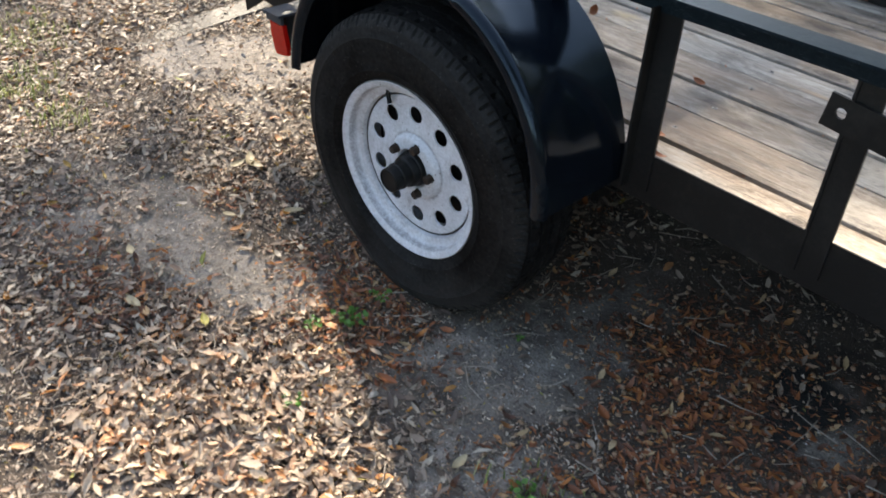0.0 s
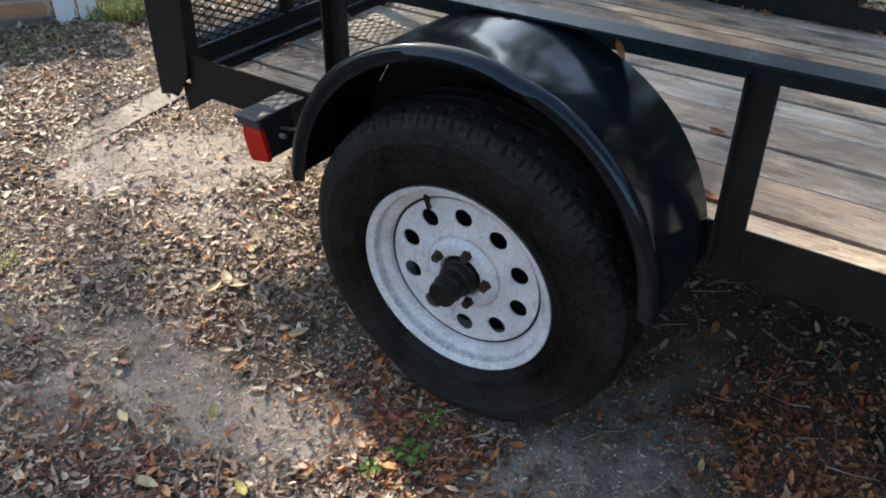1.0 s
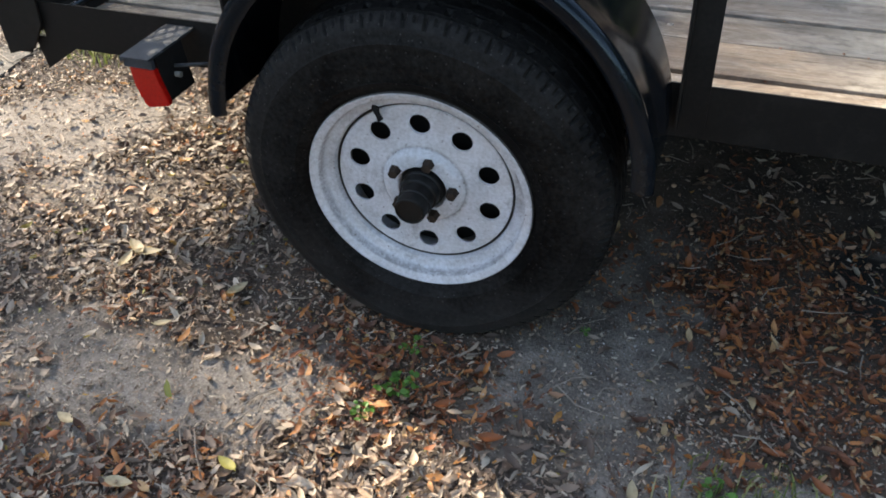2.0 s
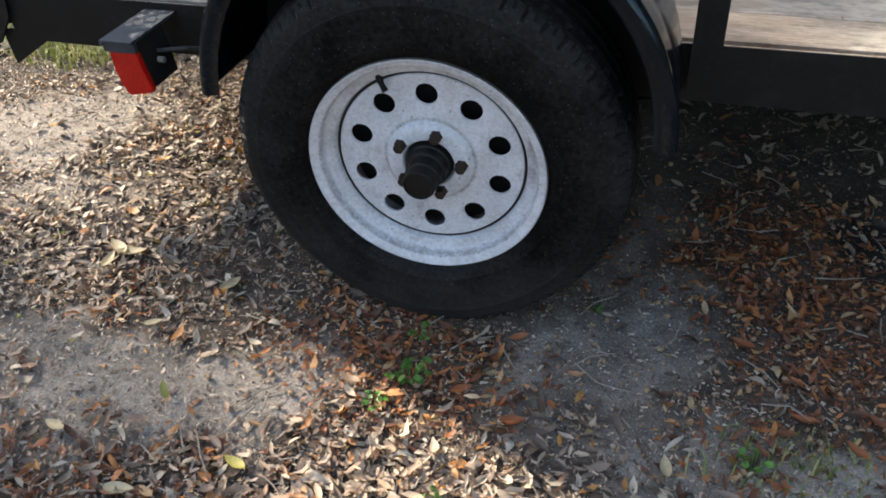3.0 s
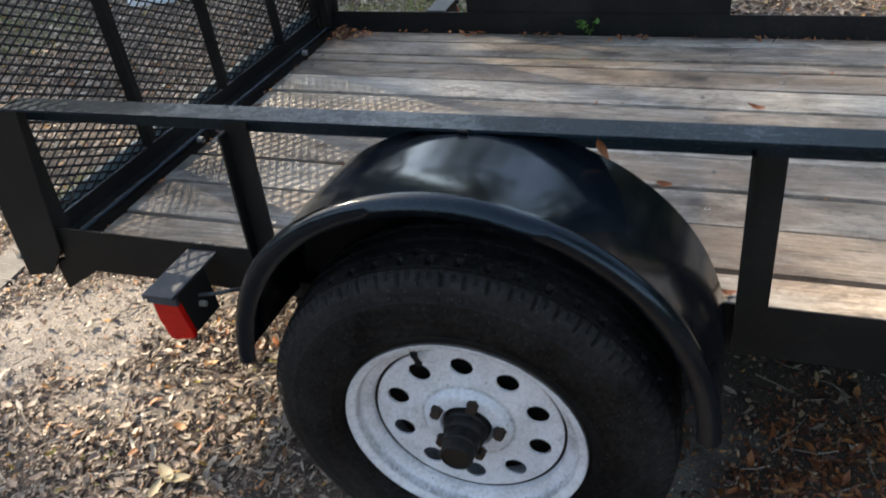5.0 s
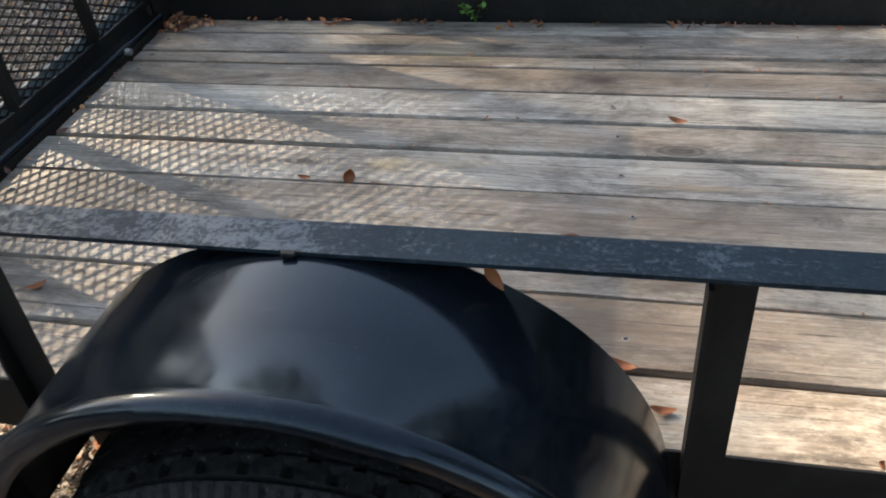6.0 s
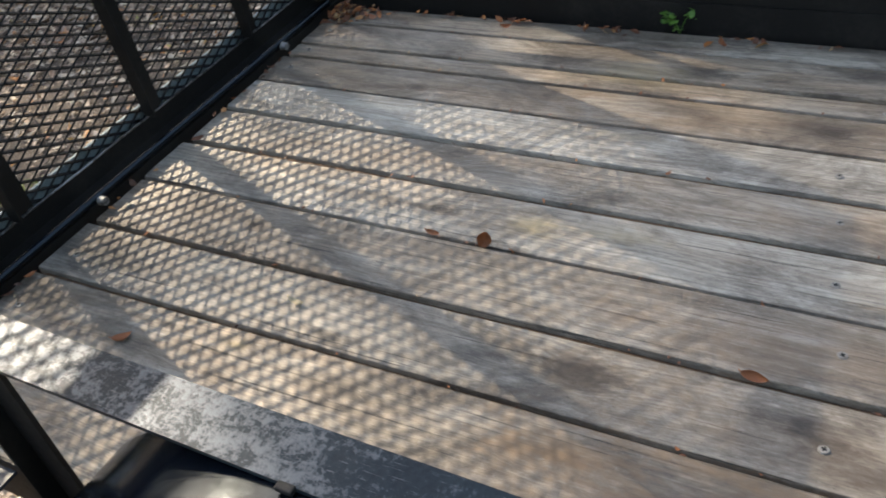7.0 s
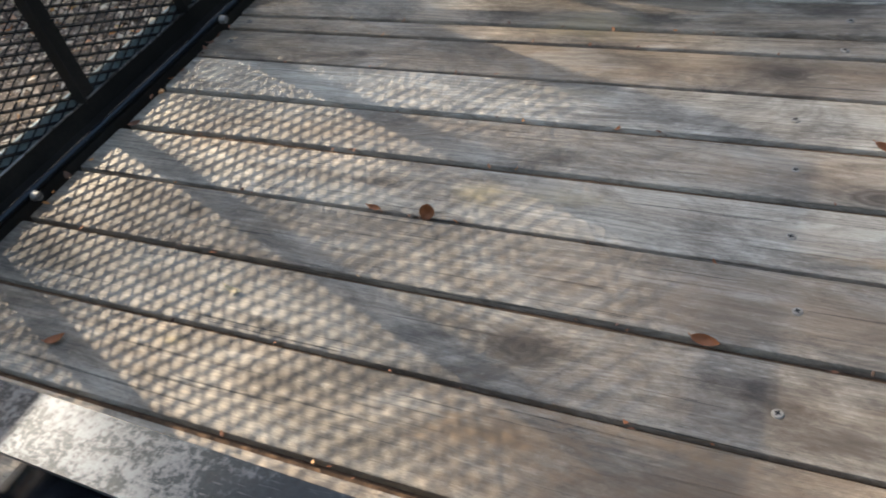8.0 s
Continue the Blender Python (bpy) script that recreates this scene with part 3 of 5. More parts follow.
MIDDLE = (NEAR + FAR) / 2


def rail_shift(x):
    return (-0.030 * x, 0.027 * x)


def side_frame(outer, inward):
    """Side member: a steel angle whose upright leg stands above the planks."""
    bm = bmesh.new()
    prism(bm, angle_profile(outer, 0.386, 0.06 * inward, 0.102 if inward > 0 else 0.087, 0.004), "x", REAR, FRONT)
    return part("side_member", bm, BLACK, trailer)


def top_rail(outer, inward, drift):
    """A steel angle: its flat leg lies on top, its upright leg hangs on the deck side, behind the posts."""
    bm = bmesh.new()
    prism(bm, angle_profile(outer + 0.053 * inward, 0.792, -0.053 * inward, -0.046, 0.005), "x", -0.955, FRONT, drift)
    bmesh.ops.bevel(bm, geom=[e for e in bm.edges if abs((e.verts[0].co - e.verts[1].co).normalized().x) > 0.9], offset=0.0012, segments=1, affect="EDGES")
    return part("top_rail", bm, RAIL, trailer, "dusty scuffed black angle rail")


def upright(x0, x1, outer, inward, top, leg=0.026):
    bm = bmesh.new()
    prism(bm, [(x0, outer - 0.002 * inward), (x1, outer - 0.002 * inward), (x1, outer + 0.004 * inward), (x0, outer + 0.004 * inward)], "z", 0.412, top)
    prism(bm, [(x0, outer - leg * inward), (x0 + 0.005, outer - leg * inward), (x0 + 0.005, outer - 0.0021 * inward), (x0, outer - 0.0021 * inward)], "z", 0.412, top - 0.030)
    return part("post", bm, BLACK, trailer)


side_frame(NEAR, 1)
side_frame(FAR, -1)
top_rail(0.152, 1, rail_shift)
top_rail(2 * MIDDLE - 0.152, -1, lambda x: (0.030 * x, 0.027 * x))
for x0, x1 in ((-0.472, -0.426), (0.400, 0.449), (0.757, 0.803), (1.25, 1.30)):
    upright(x0, x1, NEAR - 0.003, 1, 0.79 + 0.027 * x0 - 0.0045, 0.006 if 0.7 < x0 < 0.8 else 0.026)
for x0, x1 in ((-0.49, -0.44), (0.270, 0.318), (1.25, 1.30)):
    upright(x0, x1, FAR + 0.003, -1, 0.79 + 0.027 * x0 - 0.012)


def corner_post(outer, inward):
    """A flared corner plate with a folded flange, from the side frame up to the rail."""
    bm = bmesh.new()
    shape = [(-1.075, 0.358), (-1.000, 0.378), (-0.957, 0.440), (-0.925, 0.762), (-1.075, 0.762)]
    prism(bm, shape, "y", min(outer - 0.012 * inward, outer - 0.006 * inward), max(outer - 0.012 * inward, outer - 0.006 * inward))
    prism(bm, [(-0.975, outer - 0.0055 * inward), (-0.968, outer - 0.0055 * inward), (-0.968, outer + 0.045 * inward), (-0.975, outer + 0.045 * inward)], "z", 0.42, 0.762)
    return part("corner_post", bm, BLACK, trailer)


def gusset(outer, inward):
    bm = bmesh.new()
    prism(bm, [(-1.000, 0.404), (-0.862, 0.404), (-0.990, 0.326)], "y", outer + 0.002 * inward, outer + 0.010 * inward)
    return part("gusset_plate", bm, BLACK, trailer)


for outer, inward in ((NEAR, 1), (FAR, -1)):
    corner_post(outer, inward)
    gusset(outer, inward)

bm = bmesh.new()
prism(bm, angle_profile(-0.962, 0.424, -0.044, -0.064, 0.006), "y", NEAR + 0.007, FAR - 0.007)
part("rear_cross_member", bm, BLACK, trailer)
bm = bmesh.new()
prism(bm, angle_profile(FRONT, 0.372, -0.06, 0.115, 0.006), "y", NEAR + 0.007, FAR - 0.007)
part("front_cross_member", bm, BLACK, trailer)
bm = bmesh.new()
prism(bm, angle_profile(FRONT, 0.830, -0.05, -0.046, 0.005), "y", 0.165, 2 * MIDDLE - 0.165)
part("front_rail", bm, RAIL, trailer)
for x in (-0.42, 0.32, 0.95):
    bm = bmesh.new()
    prism(bm, angle_profile(x, 0.370, 0.05, -0.05, 0.005), "y", NEAR + 0.01, FAR - 0.01)
    part("cross_member", bm, BLACK, trailer)
bm = bmesh.new()
for s in (1, -1):
    tube(bm, [(FRONT, MIDDLE + 0.6 * s, 0.36), (2.75, MIDDLE + 0.04 * s, 0.36)], 0.035, 8)
tube(bm, [(2.70, MIDDLE, 0.37), (3.0, MIDDLE, 0.39)], 0.035, 8)
part("drawbar", bm, BLACK, trailer)


# planks of the deck
GAPS = (0.393, 0.546, 0.686, 0.830, 0.967, 1.094, 1.220, 1.339, 1.399, 1.514)
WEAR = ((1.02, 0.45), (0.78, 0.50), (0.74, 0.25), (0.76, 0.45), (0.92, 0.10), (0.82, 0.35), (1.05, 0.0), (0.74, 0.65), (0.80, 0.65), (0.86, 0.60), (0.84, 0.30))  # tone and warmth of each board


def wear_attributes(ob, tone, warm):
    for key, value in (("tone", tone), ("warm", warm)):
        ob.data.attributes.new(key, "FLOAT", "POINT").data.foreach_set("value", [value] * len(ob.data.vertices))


boards = []
lo = NEAR + 0.010
rng = random.Random(5)
for k, hi in enumerate((*GAPS, FAR - 0.009)):
    g = 0.0042 + 0.0022 * rng.random()
    y0, y1, yc = lo + g, hi - g, (lo + hi) / 2
    bm = bmesh.new()
    x0 = REAR + 0.010 + rng.uniform(-0.002, 0.010)
    half, top = (y1 - y0) / 2, rng.uniform(-0.0025, 0.0025)
    prof = [(-half, -0.019), (half, -0.019), (half, -0.005), (half - 0.0015, -0.0015), (half - 0.005, 0.0), (0.0, -0.0012 + 0.002 * rng.random()), (-half + 0.005, 0.0), (-half + 0.0015, -0.0015), (-half, -0.005)]
    wob, ph = rng.uniform(0.0006, 0.0018), rng.uniform(0, 6)
    prism(bm, prof, "x", x0, FRONT - 0.01, lambda x: (wob * math.sin(2.2 * x + ph), wob * math.sin(1.7 * x + 2 * ph)))
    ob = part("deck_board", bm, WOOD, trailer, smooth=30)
    ob.location = (0, yc, DECK + top)
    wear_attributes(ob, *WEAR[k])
    boards.append(ob)
    lo = hi


for y in GAPS:
    bm = bmesh.new()
    prism(bm, [(y - 0.0068, DECK - 0.018), (y + 0.0068, DECK - 0.018), (y + 0.0068, DECK - 0.011), (y, DECK - 0.0095), (y - 0.0068, DECK - 0.011)], "x", REAR + 0.03, FRONT - 0.02, lambda x, y=y: (0, 0.002 * math.sin(9 * x + 40 * y)))
    part("joint_dirt", bm, JOINT, trailer, "dark dirt packed between two planks")


def screw_mesh():
    bm = bmesh.new()
    bmesh.ops.create_cone(bm, cap_ends=True, segments=10, radius1=0.0072, radius2=0.0060, depth=0.002)
    heads = set(bm.faces)
    box(bm, -0.0036, 0.0036, -0.0011, 0.0011, 0.0010, 0.0013)
    box(bm, -0.0011, 0.0011, -0.0036, 0.0036, 0.0010, 0.00135)
    for f in bm.faces:
        f.material_index = 0 if f in heads else 1
    me = bpy.data.meshes.new("screw")
    bm.to_mesh(me)
    bm.free()
    me.materials.append(GALVANISED)
    me.materials.append(DARK_STEEL)
    return me


SCREW = screw_mesh()
for k, board in enumerate(boards):
    for x in (-0.905, 0.33, 0.985):
        y = board.location.y + rng.uniform(-0.02, 0.02)
        if x == 0.33:
            x, y = {2: (0.333, 0.607), 3: (0.331, 0.763), 4: (0.308, 0.898), 5: (0.294, 1.037), 6: (0.278, 1.155), 7: (0.475, 1.270)}.get(k, (0.33, y))
        s = new("screw", SCREW)
        s.parent = board
        s.location = (x + rng.uniform(-0.002, 0.002), y - board.location.y, 0.0012)
        s.rotation_euler = (0, 0, rng.uniform(0, 3))


# fenders
def fender(flip):
    """A rolled steel arch with a turned-down lip, over one wheel."""
    cx, cz, r = -0.085 if flip else 0.007, 0.420, 0.386
    section = [(-0.026, -0.052), (-0.012, -0.060), (0.0, -0.056), (0.006, -0.046), (0.0045, -0.036), (0.0, -0.028), (-0.0005, 0.05), (0.0, 0.12), (-0.0014, 0.150), (-0.0024, 0.187)]
    inner = [(d - 0.0035, y + (0.003 if d < -0.005 else 0.001)) for d, y in section][::-1]
    loop = section + inner
    bm = bmesh.new()
    rings = []
    n = 56
    for i in range(n + 1):
        a = math.radians(177) + (math.radians(0) - math.radians(177)) * i / n
        ring = []
        for d, y in loop:
            dent = -0.004 * math.exp(-((a - 1.28) / 0.10) ** 2) * (1 if y < -0.03 else 0.15)
            rr = r + d + dent
            yy = y if not flip else 2 * MIDDLE - y
            flat = 1 - 0.048 * max(0.0, math.sin(a))
            ring.append(bm.verts.new((cx + rr * math.cos(a), yy, cz + rr * flat * math.sin(a))))
        rings.append(ring)
    m = len(loop)
    for p, q in zip(rings, rings[1:]):
        for k in range(m):
            bm.faces.new((p[k], p[(k + 1) % m], q[(k + 1) % m], q[k]))
    bm.faces.new(rings[0])
    bm.faces.new(rings[-1])
    ob = part("fender", bm, BLACK if flip else FENDER, trailer, "glossy black rolled steel fender", smooth=50)
    bm = bmesh.new()
    yy = 0.152 if not flip else 2 * MIDDLE - 0.152
    box(bm, cx - 0.031, cx - 0.015, yy - 0.006, yy + 0.002, 0.788, 0.7932, 0.0015)
    part("weld_bead", bm, BLACK, ob)
    y0, y1 = (0.1505, 0.1925) if not flip else (2 * MIDDLE - 0.1925, 2 * MIDDLE - 0.1505)
    for x in (cx - 0.355, cx + 0.355):
        bm = bmesh.new()
        box(bm, x - 0.02, x + 0.02, y0, y1, 0.425, 0.46, 0.002)
        part("fender_bracket", bm, BLACK, ob)
    # the plate that closes the arch towards the deck
    bm = bmesh.new()
    y0 = 0.1880 if not flip else 2 * MIDDLE - 0.1880
    y1 = y0 + (0.004 if not flip else -0.004)
    arc = [(cx + (r - 0.004) * math.cos(math.radians(a)), cz + (r - 0.004) * 0.952 * math.sin(math.radians(a))) for a in range(0, 181, 6)]
    prism(bm, arc, "y", y0, y1)
    part("inner_plate", bm, BLACK, ob)
    return ob


fender(False)
fender(True)


# wheels
def wheel_matrix(flip):
    c, toe = radians(-2.9), radians(2.0)
    ux = Vector((math.cos(toe), math.sin(toe), 0))
    ax = Vector((-math.sin(toe) * math.cos(c), math.cos(toe) * math.cos(c), -math.sin(c)))
    uz = ux.cross(ax)
    m = Matrix((ux, ax, uz)).transposed().to_4x4()
    m.translation = (0, 0, 0.33)
    if flip:
        m = Matrix.Translation((-0.09, 2 * MIDDLE, 0)) @ pose(0, 0, 0, 0, 0, 180) @ m
    return m


def disc_with_holes(bm, radius, y, holes, hole_radius, start):
    edges = []

    def ring(cx, cz, r, n):
        vs = [bm.verts.new((cx + r * math.cos(2 * math.pi * i / n), y, cz + r * math.sin(2 * math.pi * i / n))) for i in range(n)]
        edges.extend(bm.edges.new((vs[i], vs[(i + 1) % n])) for i in range(n))
        return vs
    outer = ring(0, 0, radius, 72)
    rims = []
    for k in range(holes):
        a = math.radians(start - 36 * k)
        rims.append(ring(0.125 * math.cos(a), 0.125 * math.sin(a), hole_radius, 20))
    inner = ring(0, 0, 0.078, 48)
    bmesh.ops.triangle_fill(bm, use_beauty=True, edges=edges)
    return outer, rims, inner


def make_wheel(flip):
    m = wheel_matrix(flip)
    bm = bmesh.new()
    outer, rims, inner = disc_with_holes(bm, 0.1600, 0.0, 10, 0.0192, 126.0)
    for vs in rims:                                   # the turned-in edge of each hole
        c = sum((v.co for v in vs), Vector()) / len(vs)
        deep = [bm.verts.new(c + (v.co - c) * 0.985 + Vector((0, 0.0035, 0))) for v in vs]
        for i in range(len(vs)):
            j = (i + 1) % len(vs)
            bm.faces.new((vs[i], vs[j], deep[j], deep[i]))
    lathe(bm, [(0.078, 0.0), (0.0755, -0.002), (0.0715, -0.0105), (0.068, -0.0128), (0.060, -0.0135), (0.046, -0.013), (0.0425, -0.009), (0.0425, 0.01)], 48)
    lathe(bm, [(0.160, 0.0), (0.1615, 0.0015), (0.1625, 0.010), (0.1650, 0.010), (0.1660, 0.0015), (0.1675, -0.003), (0.1690, -0.0075), (0.1720, -0.0090), (0.1830, -0.0105), (0.1850, -0.0120), (0.1868, -0.0165),
               (0.1885, -0.0290), (0.1905, -0.0320), (0.1945, -0.0335), (0.1985, -0.0350), (0.2020, -0.0380), (0.2045, -0.0375), (0.2060, -0.0350), (0.2060, -0.031), (0.204, -0.029), (0.197, -0.028), (0.193, -0.02),
               (0.190, 0.02), (0.175, 0.045), (0.175, 0.08), (0.19, 0.10), (0.193, 0.120), (0.204, 0.127), (0.206, 0.130)], 96)
    for f in bm.faces:
        c = f.calc_center_median()
        if 0.1605 < math.hypot(c.x, c.z) < 0.1655 and c.y > 0.001:
            f.material_index = 1
        elif 0.2048 < math.hypot(c.x, c.z) < 0.2062 and c.y < -0.030:
            f.material_index = 1
    rim = part("wheel", bm, WHITE, trailer, "white painted steel wheel with ten round holes", smooth=42)
    rim.data.materials.append(GRIME)
    rim.matrix_world = m
    bm = bmesh.new()
    lathe(bm, [(0.0, 0.030), (0.150, 0.030), (0.152, 0.034), (0.152, 0.085), (0.0, 0.085)], 40)
    part("brake_drum", bm, DARK_STEEL, rim)
    # tyre
    prof, kind = [], []

    def add(r, y, k=0):
        prof.append((r, y))
        kind.append(k)
    for r, y in ((0.200, -0.026), (0.206, -0.033), (0.214, -0.040), (0.226, -0.044), (0.228, -0.0452), (0.231, -0.0444), (0.250, -0.0475), (0.275, -0.0480), (0.292, -0.0455),
                 (0.294, -0.0462), (0.297, -0.0445), (0.312, -0.0400)):
        add(r, y)
    add(0.3180, -0.0385, 0)
    add(0.3185, -0.0382, 1)
    add(0.3265, -0.0335, 1)
    add(0.3330, -0.0280, 1)
    add(0.3362, -0.0235, 1)
    add(0.3370, -0.0212, 0)
    add(0.3270, -0.0205, 0)
    add(0.3270, -0.0150, 0)
    add(0.3388, -0.0150, 0)
    add(0.3400, -0.0080, 4)
    add(0.3405, 0.0010, 4)
    for y0, y1 in ((0.0090, 0.0130), (0.0420, 0.0470), (0.0760, 0.0800)):
        add(0.3415, y0 - 0.0045, 0)
        add(0.3418, y0 - 0.0040, 2)
        add(0.3420, y0 - 0.0008, 2)
        add(0.3310, y0, 0)
        add(0.3310, y1, 0)
        add(0.3420, y1 + 0.0008, 2)
        add(0.3424, y1 + 0.0040, 2)
        add(0.3426, y1 + 0.0045, 0)
    add(0.3410, 0.096, 0)
    add(0.3385, 0.110, 1)
    add(0.331, 0.124, 1)
    for r, y in ((0.312, 0.140), (0.275, 0.148), (0.228, 0.145), (0.206, 0.133), (0.200, 0.126)):
        add(r, y)

    def radius(r, k, i):
        if kind[k] == 1 and i % 8 == 0 and r > 0.322:
            return r - 0.0080
        if kind[k] == 1 and i % 8 == 4 and r > 0.331:
            return r - 0.0050
        if kind[k] == 2 and i % 10 in (0, 1):
            return r - 0.0085
        if kind[k] == 4 and i % 10 in (5, 6):
            return r - 0.0080
        return r
    bm = bmesh.new()
    lathe(bm, prof, 480, radius)
    for v in bm.verts:                                # the outer wall bulges where it carries the load
        if v.co.y < 0 and v.co.z < 0:
            v.co.y -= 0.015 * math.exp(-(math.atan2(v.co.x, -v.co.z) / 0.5) ** 2) * min(1.0, (math.hypot(v.co.x, v.co.z) - 0.205) / 0.06)
    part("tyre", bm, RUBBER, rim, "worn black rubber trailer tyre", smooth=28)
    # hub with its dust cap
    bm = bmesh.new()
    lathe(bm, [(0.0405, 0.01), (0.0400, -0.012), (0.0385, -0.018), (0.0360, -0.020), (0.0345, -0.034), (0.0330, -0.036), (0.0300, -0.037), (0.0290, -0.052), (0.0300, -0.054), (0.0300, -0.058), (0.0280, -0.060),
               (0.0275, -0.078), (0.0262, -0.081), (0.0235, -0.082), (0.0225, -0.0795), (0.0, -0.0790)], 40)
    part("hub", bm, DARK_STEEL, rim, "greasy black hub with dust cap", smooth=35)
    for k in range(5):
        a = math.radians(2 + 72 * k)
        bm = bmesh.new()
        lathe(bm, [(0.0125, -0.010), (0.0115, -0.014), (0.0098, -0.016), (0.0098, -0.027), (0.0085, -0.029), (0.0, -0.0295)], 6)
        nut = part("lug_nut", bm, RUSTY_NUT, rim, "rusty brown lug nut", smooth=20)
        nut.location = (0.0572 * math.cos(a), 0, 0.0572 * math.sin(a))
    bm = bmesh.new()
    a = math.radians(116)
    d = Vector((math.cos(a), 0, math.sin(a)))
    tube(bm, [d * 0.172 + Vector((0, -0.004, 0)), d * 0.166 + Vector((0, -0.010, 0)), d * 0.158 + Vector((0, -0.012, 0)), d * 0.147 + Vector((0, -0.013, 0))], [0.0068, 0.0062, 0.0044, 0.0056], 10)
    part("valve_stem", bm, VALVE, rim, "black rubber valve stem", smooth=40)
    return rim


make_wheel(False)
make_wheel(True)
bm = bmesh.new()
tube(bm, [(0, 0.06, 0.33), (-0.09, 2 * MIDDLE - 0.06, 0.33)], 0.028, 12)
part("axle", bm, BLACK, trailer)
for y in (NEAR + 0.03, FAR - 0.03):
    bm = bmesh.new()
    prism(bm, [(-0.36, 0.375), (-0.2, 0.335), (0, 0.318), (0.2, 0.335), (0.36, 0.375), (0.36, 0.383), (0.2, 0.345), (0, 0.328), (-0.2, 0.345), (-0.36, 0.383)], "y", y - 0.022, y + 0.022)
    part("leaf_spring", bm, BLACK, trailer)


# tail lamps on their arms
def tail_lamp(flip):
    f = (lambda y: y) if not flip else (lambda y: 2 * MIDDLE - y)
    ys = lambda a, b: (min(f(a), f(b)), max(f(a), f(b)))  # noqa: E731
    bm = bmesh.new()
    prism(bm, angle_profile(-0.632, 0.476, 0.066, -0.010, 0.005), "y", *ys(0.036, 0.193))
    prism(bm, [(-0.632, 0.452), (-0.632, 0.475), (-0.566, 0.475), (-0.566, 0.452)], "y", *ys(0.044, 0.052))
    arm = part("tail_lamp_bracket", bm, BRACKET, trailer, "black steel bracket for a tail lamp")
    bm = bmesh.new()
    prism(bm, [(-0.626, 0.470), (-0.572, 0.470), (-0.566, 0.420), (-0.560, 0.375), (-0.600, 0.360), (-0.622, 0.362)], "y", *ys(0.064, 0.150))
    part("lamp_housing", bm, BLACK, arm)
    bm = bmesh.new()
    pts = [(-0.628, 0.448), (-0.570, 0.448), (-0.566, 0.420), (-0.554, 0.382), (-0.556, 0.372), (-0.606, 0.362), (-0.613, 0.368), (-0.624, 0.41)]
    prism(bm, pts, "y", *ys(0.050, 0.063))
    bmesh.ops.bevel(bm, geom=list(bm.edges), offset=0.002, segments=2, affect="EDGES")
    part("lens", bm, RED_LENS, arm, "red plastic lens", smooth=30)
    bm = bmesh.new()
    box(bm, -0.634, -0.6275, *ys(0.066, 0.148), 0.372, 0.452, 0.002)
    part("rear_lens", bm, RED_LENS, arm, "red plastic lens")
    bm = bmesh.new()
    bmesh.ops.create_cone(bm, cap_ends=True, segments=8, radius1=0.006, radius2=0.006, depth=0.014, matrix=Matrix.Translation((-0.560, f(0.105), 0.415)) @ pose(0, 0, 0, 0, 90, 0))
    part("bolt", bm, GALVANISED, arm)
    bm = bmesh.new()
    tube(bm, [(-0.570, f(0.11), 0.43), (-0.545, f(0.115), 0.432), (-0.52, f(0.135), 0.428), (-0.505, f(0.16), 0.418), (-0.500, f(0.19), 0.41)], 0.004, 6)
    part("wire", bm, WIRE, arm)
    return arm


tail_lamp(False)
tail_lamp(True)

# drilled plate on the front post
bm = bmesh.new()
edges = []
plate = [(0.722, 0.679), (0.728, 0.734), (0.905, 0.716), (0.899, 0.661)]
vs = [bm.verts.new((x, 0.183, z)) for x, z in plate]
edges += [bm.edges.new((vs[i], vs[(i + 1) % 4])) for i in range(4)]
hs = [bm.verts.new((0.750 + 0.009 * math.cos(a), 0.183, 0.706 + 0.009 * math.sin(a))) for a in np.linspace(0, 2 * math.pi, 16, endpoint=False)]
edges += [bm.edges.new((hs[i], hs[(i + 1) % 16])) for i in range(16)]
bmesh.ops.triangle_fill(bm, use_beauty=True, edges=edges)
ext = bmesh.ops.extrude_face_region(bm, geom=list(bm.faces))
bmesh.ops.translate(bm, vec=(0, 0.006, 0), verts=[g for g in ext["geom"] if isinstance(g, bmesh.types.BMVert)])
part("drilled_plate", bm, BLACK, trailer, "black steel plate with a drilled hole")


# ---- tail gate ----
GATE_X, GATE_TOP = -1.012, 1.42


def gate_lean(z):
    """The gate leans out a little towards its top."""
    return (-0.045 * (z - 0.45), 0)


bm = bmesh.new()
prism(bm, angle_profile(GATE_X - 0.006, 0.424, 0.034, 0.046, 0.006), "y", 0.238, FAR - 0.043)
gate = part("tail_gate", bm, BLACK, trailer, "raised black tail gate filled with expanded steel mesh")
for y, leg in ((0.192, 0.044), (FAR + 0.003, -0.044)):
    bm = bmesh.new()
    prism(bm, angle_profile(GATE_X - 0.060, y, 0.048, leg, 0.006), "z", 0.362, GATE_TOP, gate_lean)
    part("gate_side", bm, BLACK, gate)
bm = bmesh.new()
prism(bm, angle_profile(GATE_X - 0.006 + gate_lean(GATE_TOP)[0], GATE_TOP, 0.040, -0.040, 0.006), "y", 0.238, FAR - 0.043)
part("gate_top", bm, BLACK, gate)
for y in (0.606, 0.962, 1.305):
    bm = bmesh.new()
    prism(bm, angle_profile(GATE_X + 0.0005, y - 0.024, 0.030, 0.048, 0.005), "z", 0.478, GATE_TOP - 0.042, gate_lean)
    part("gate_bar", bm, BLACK, gate)


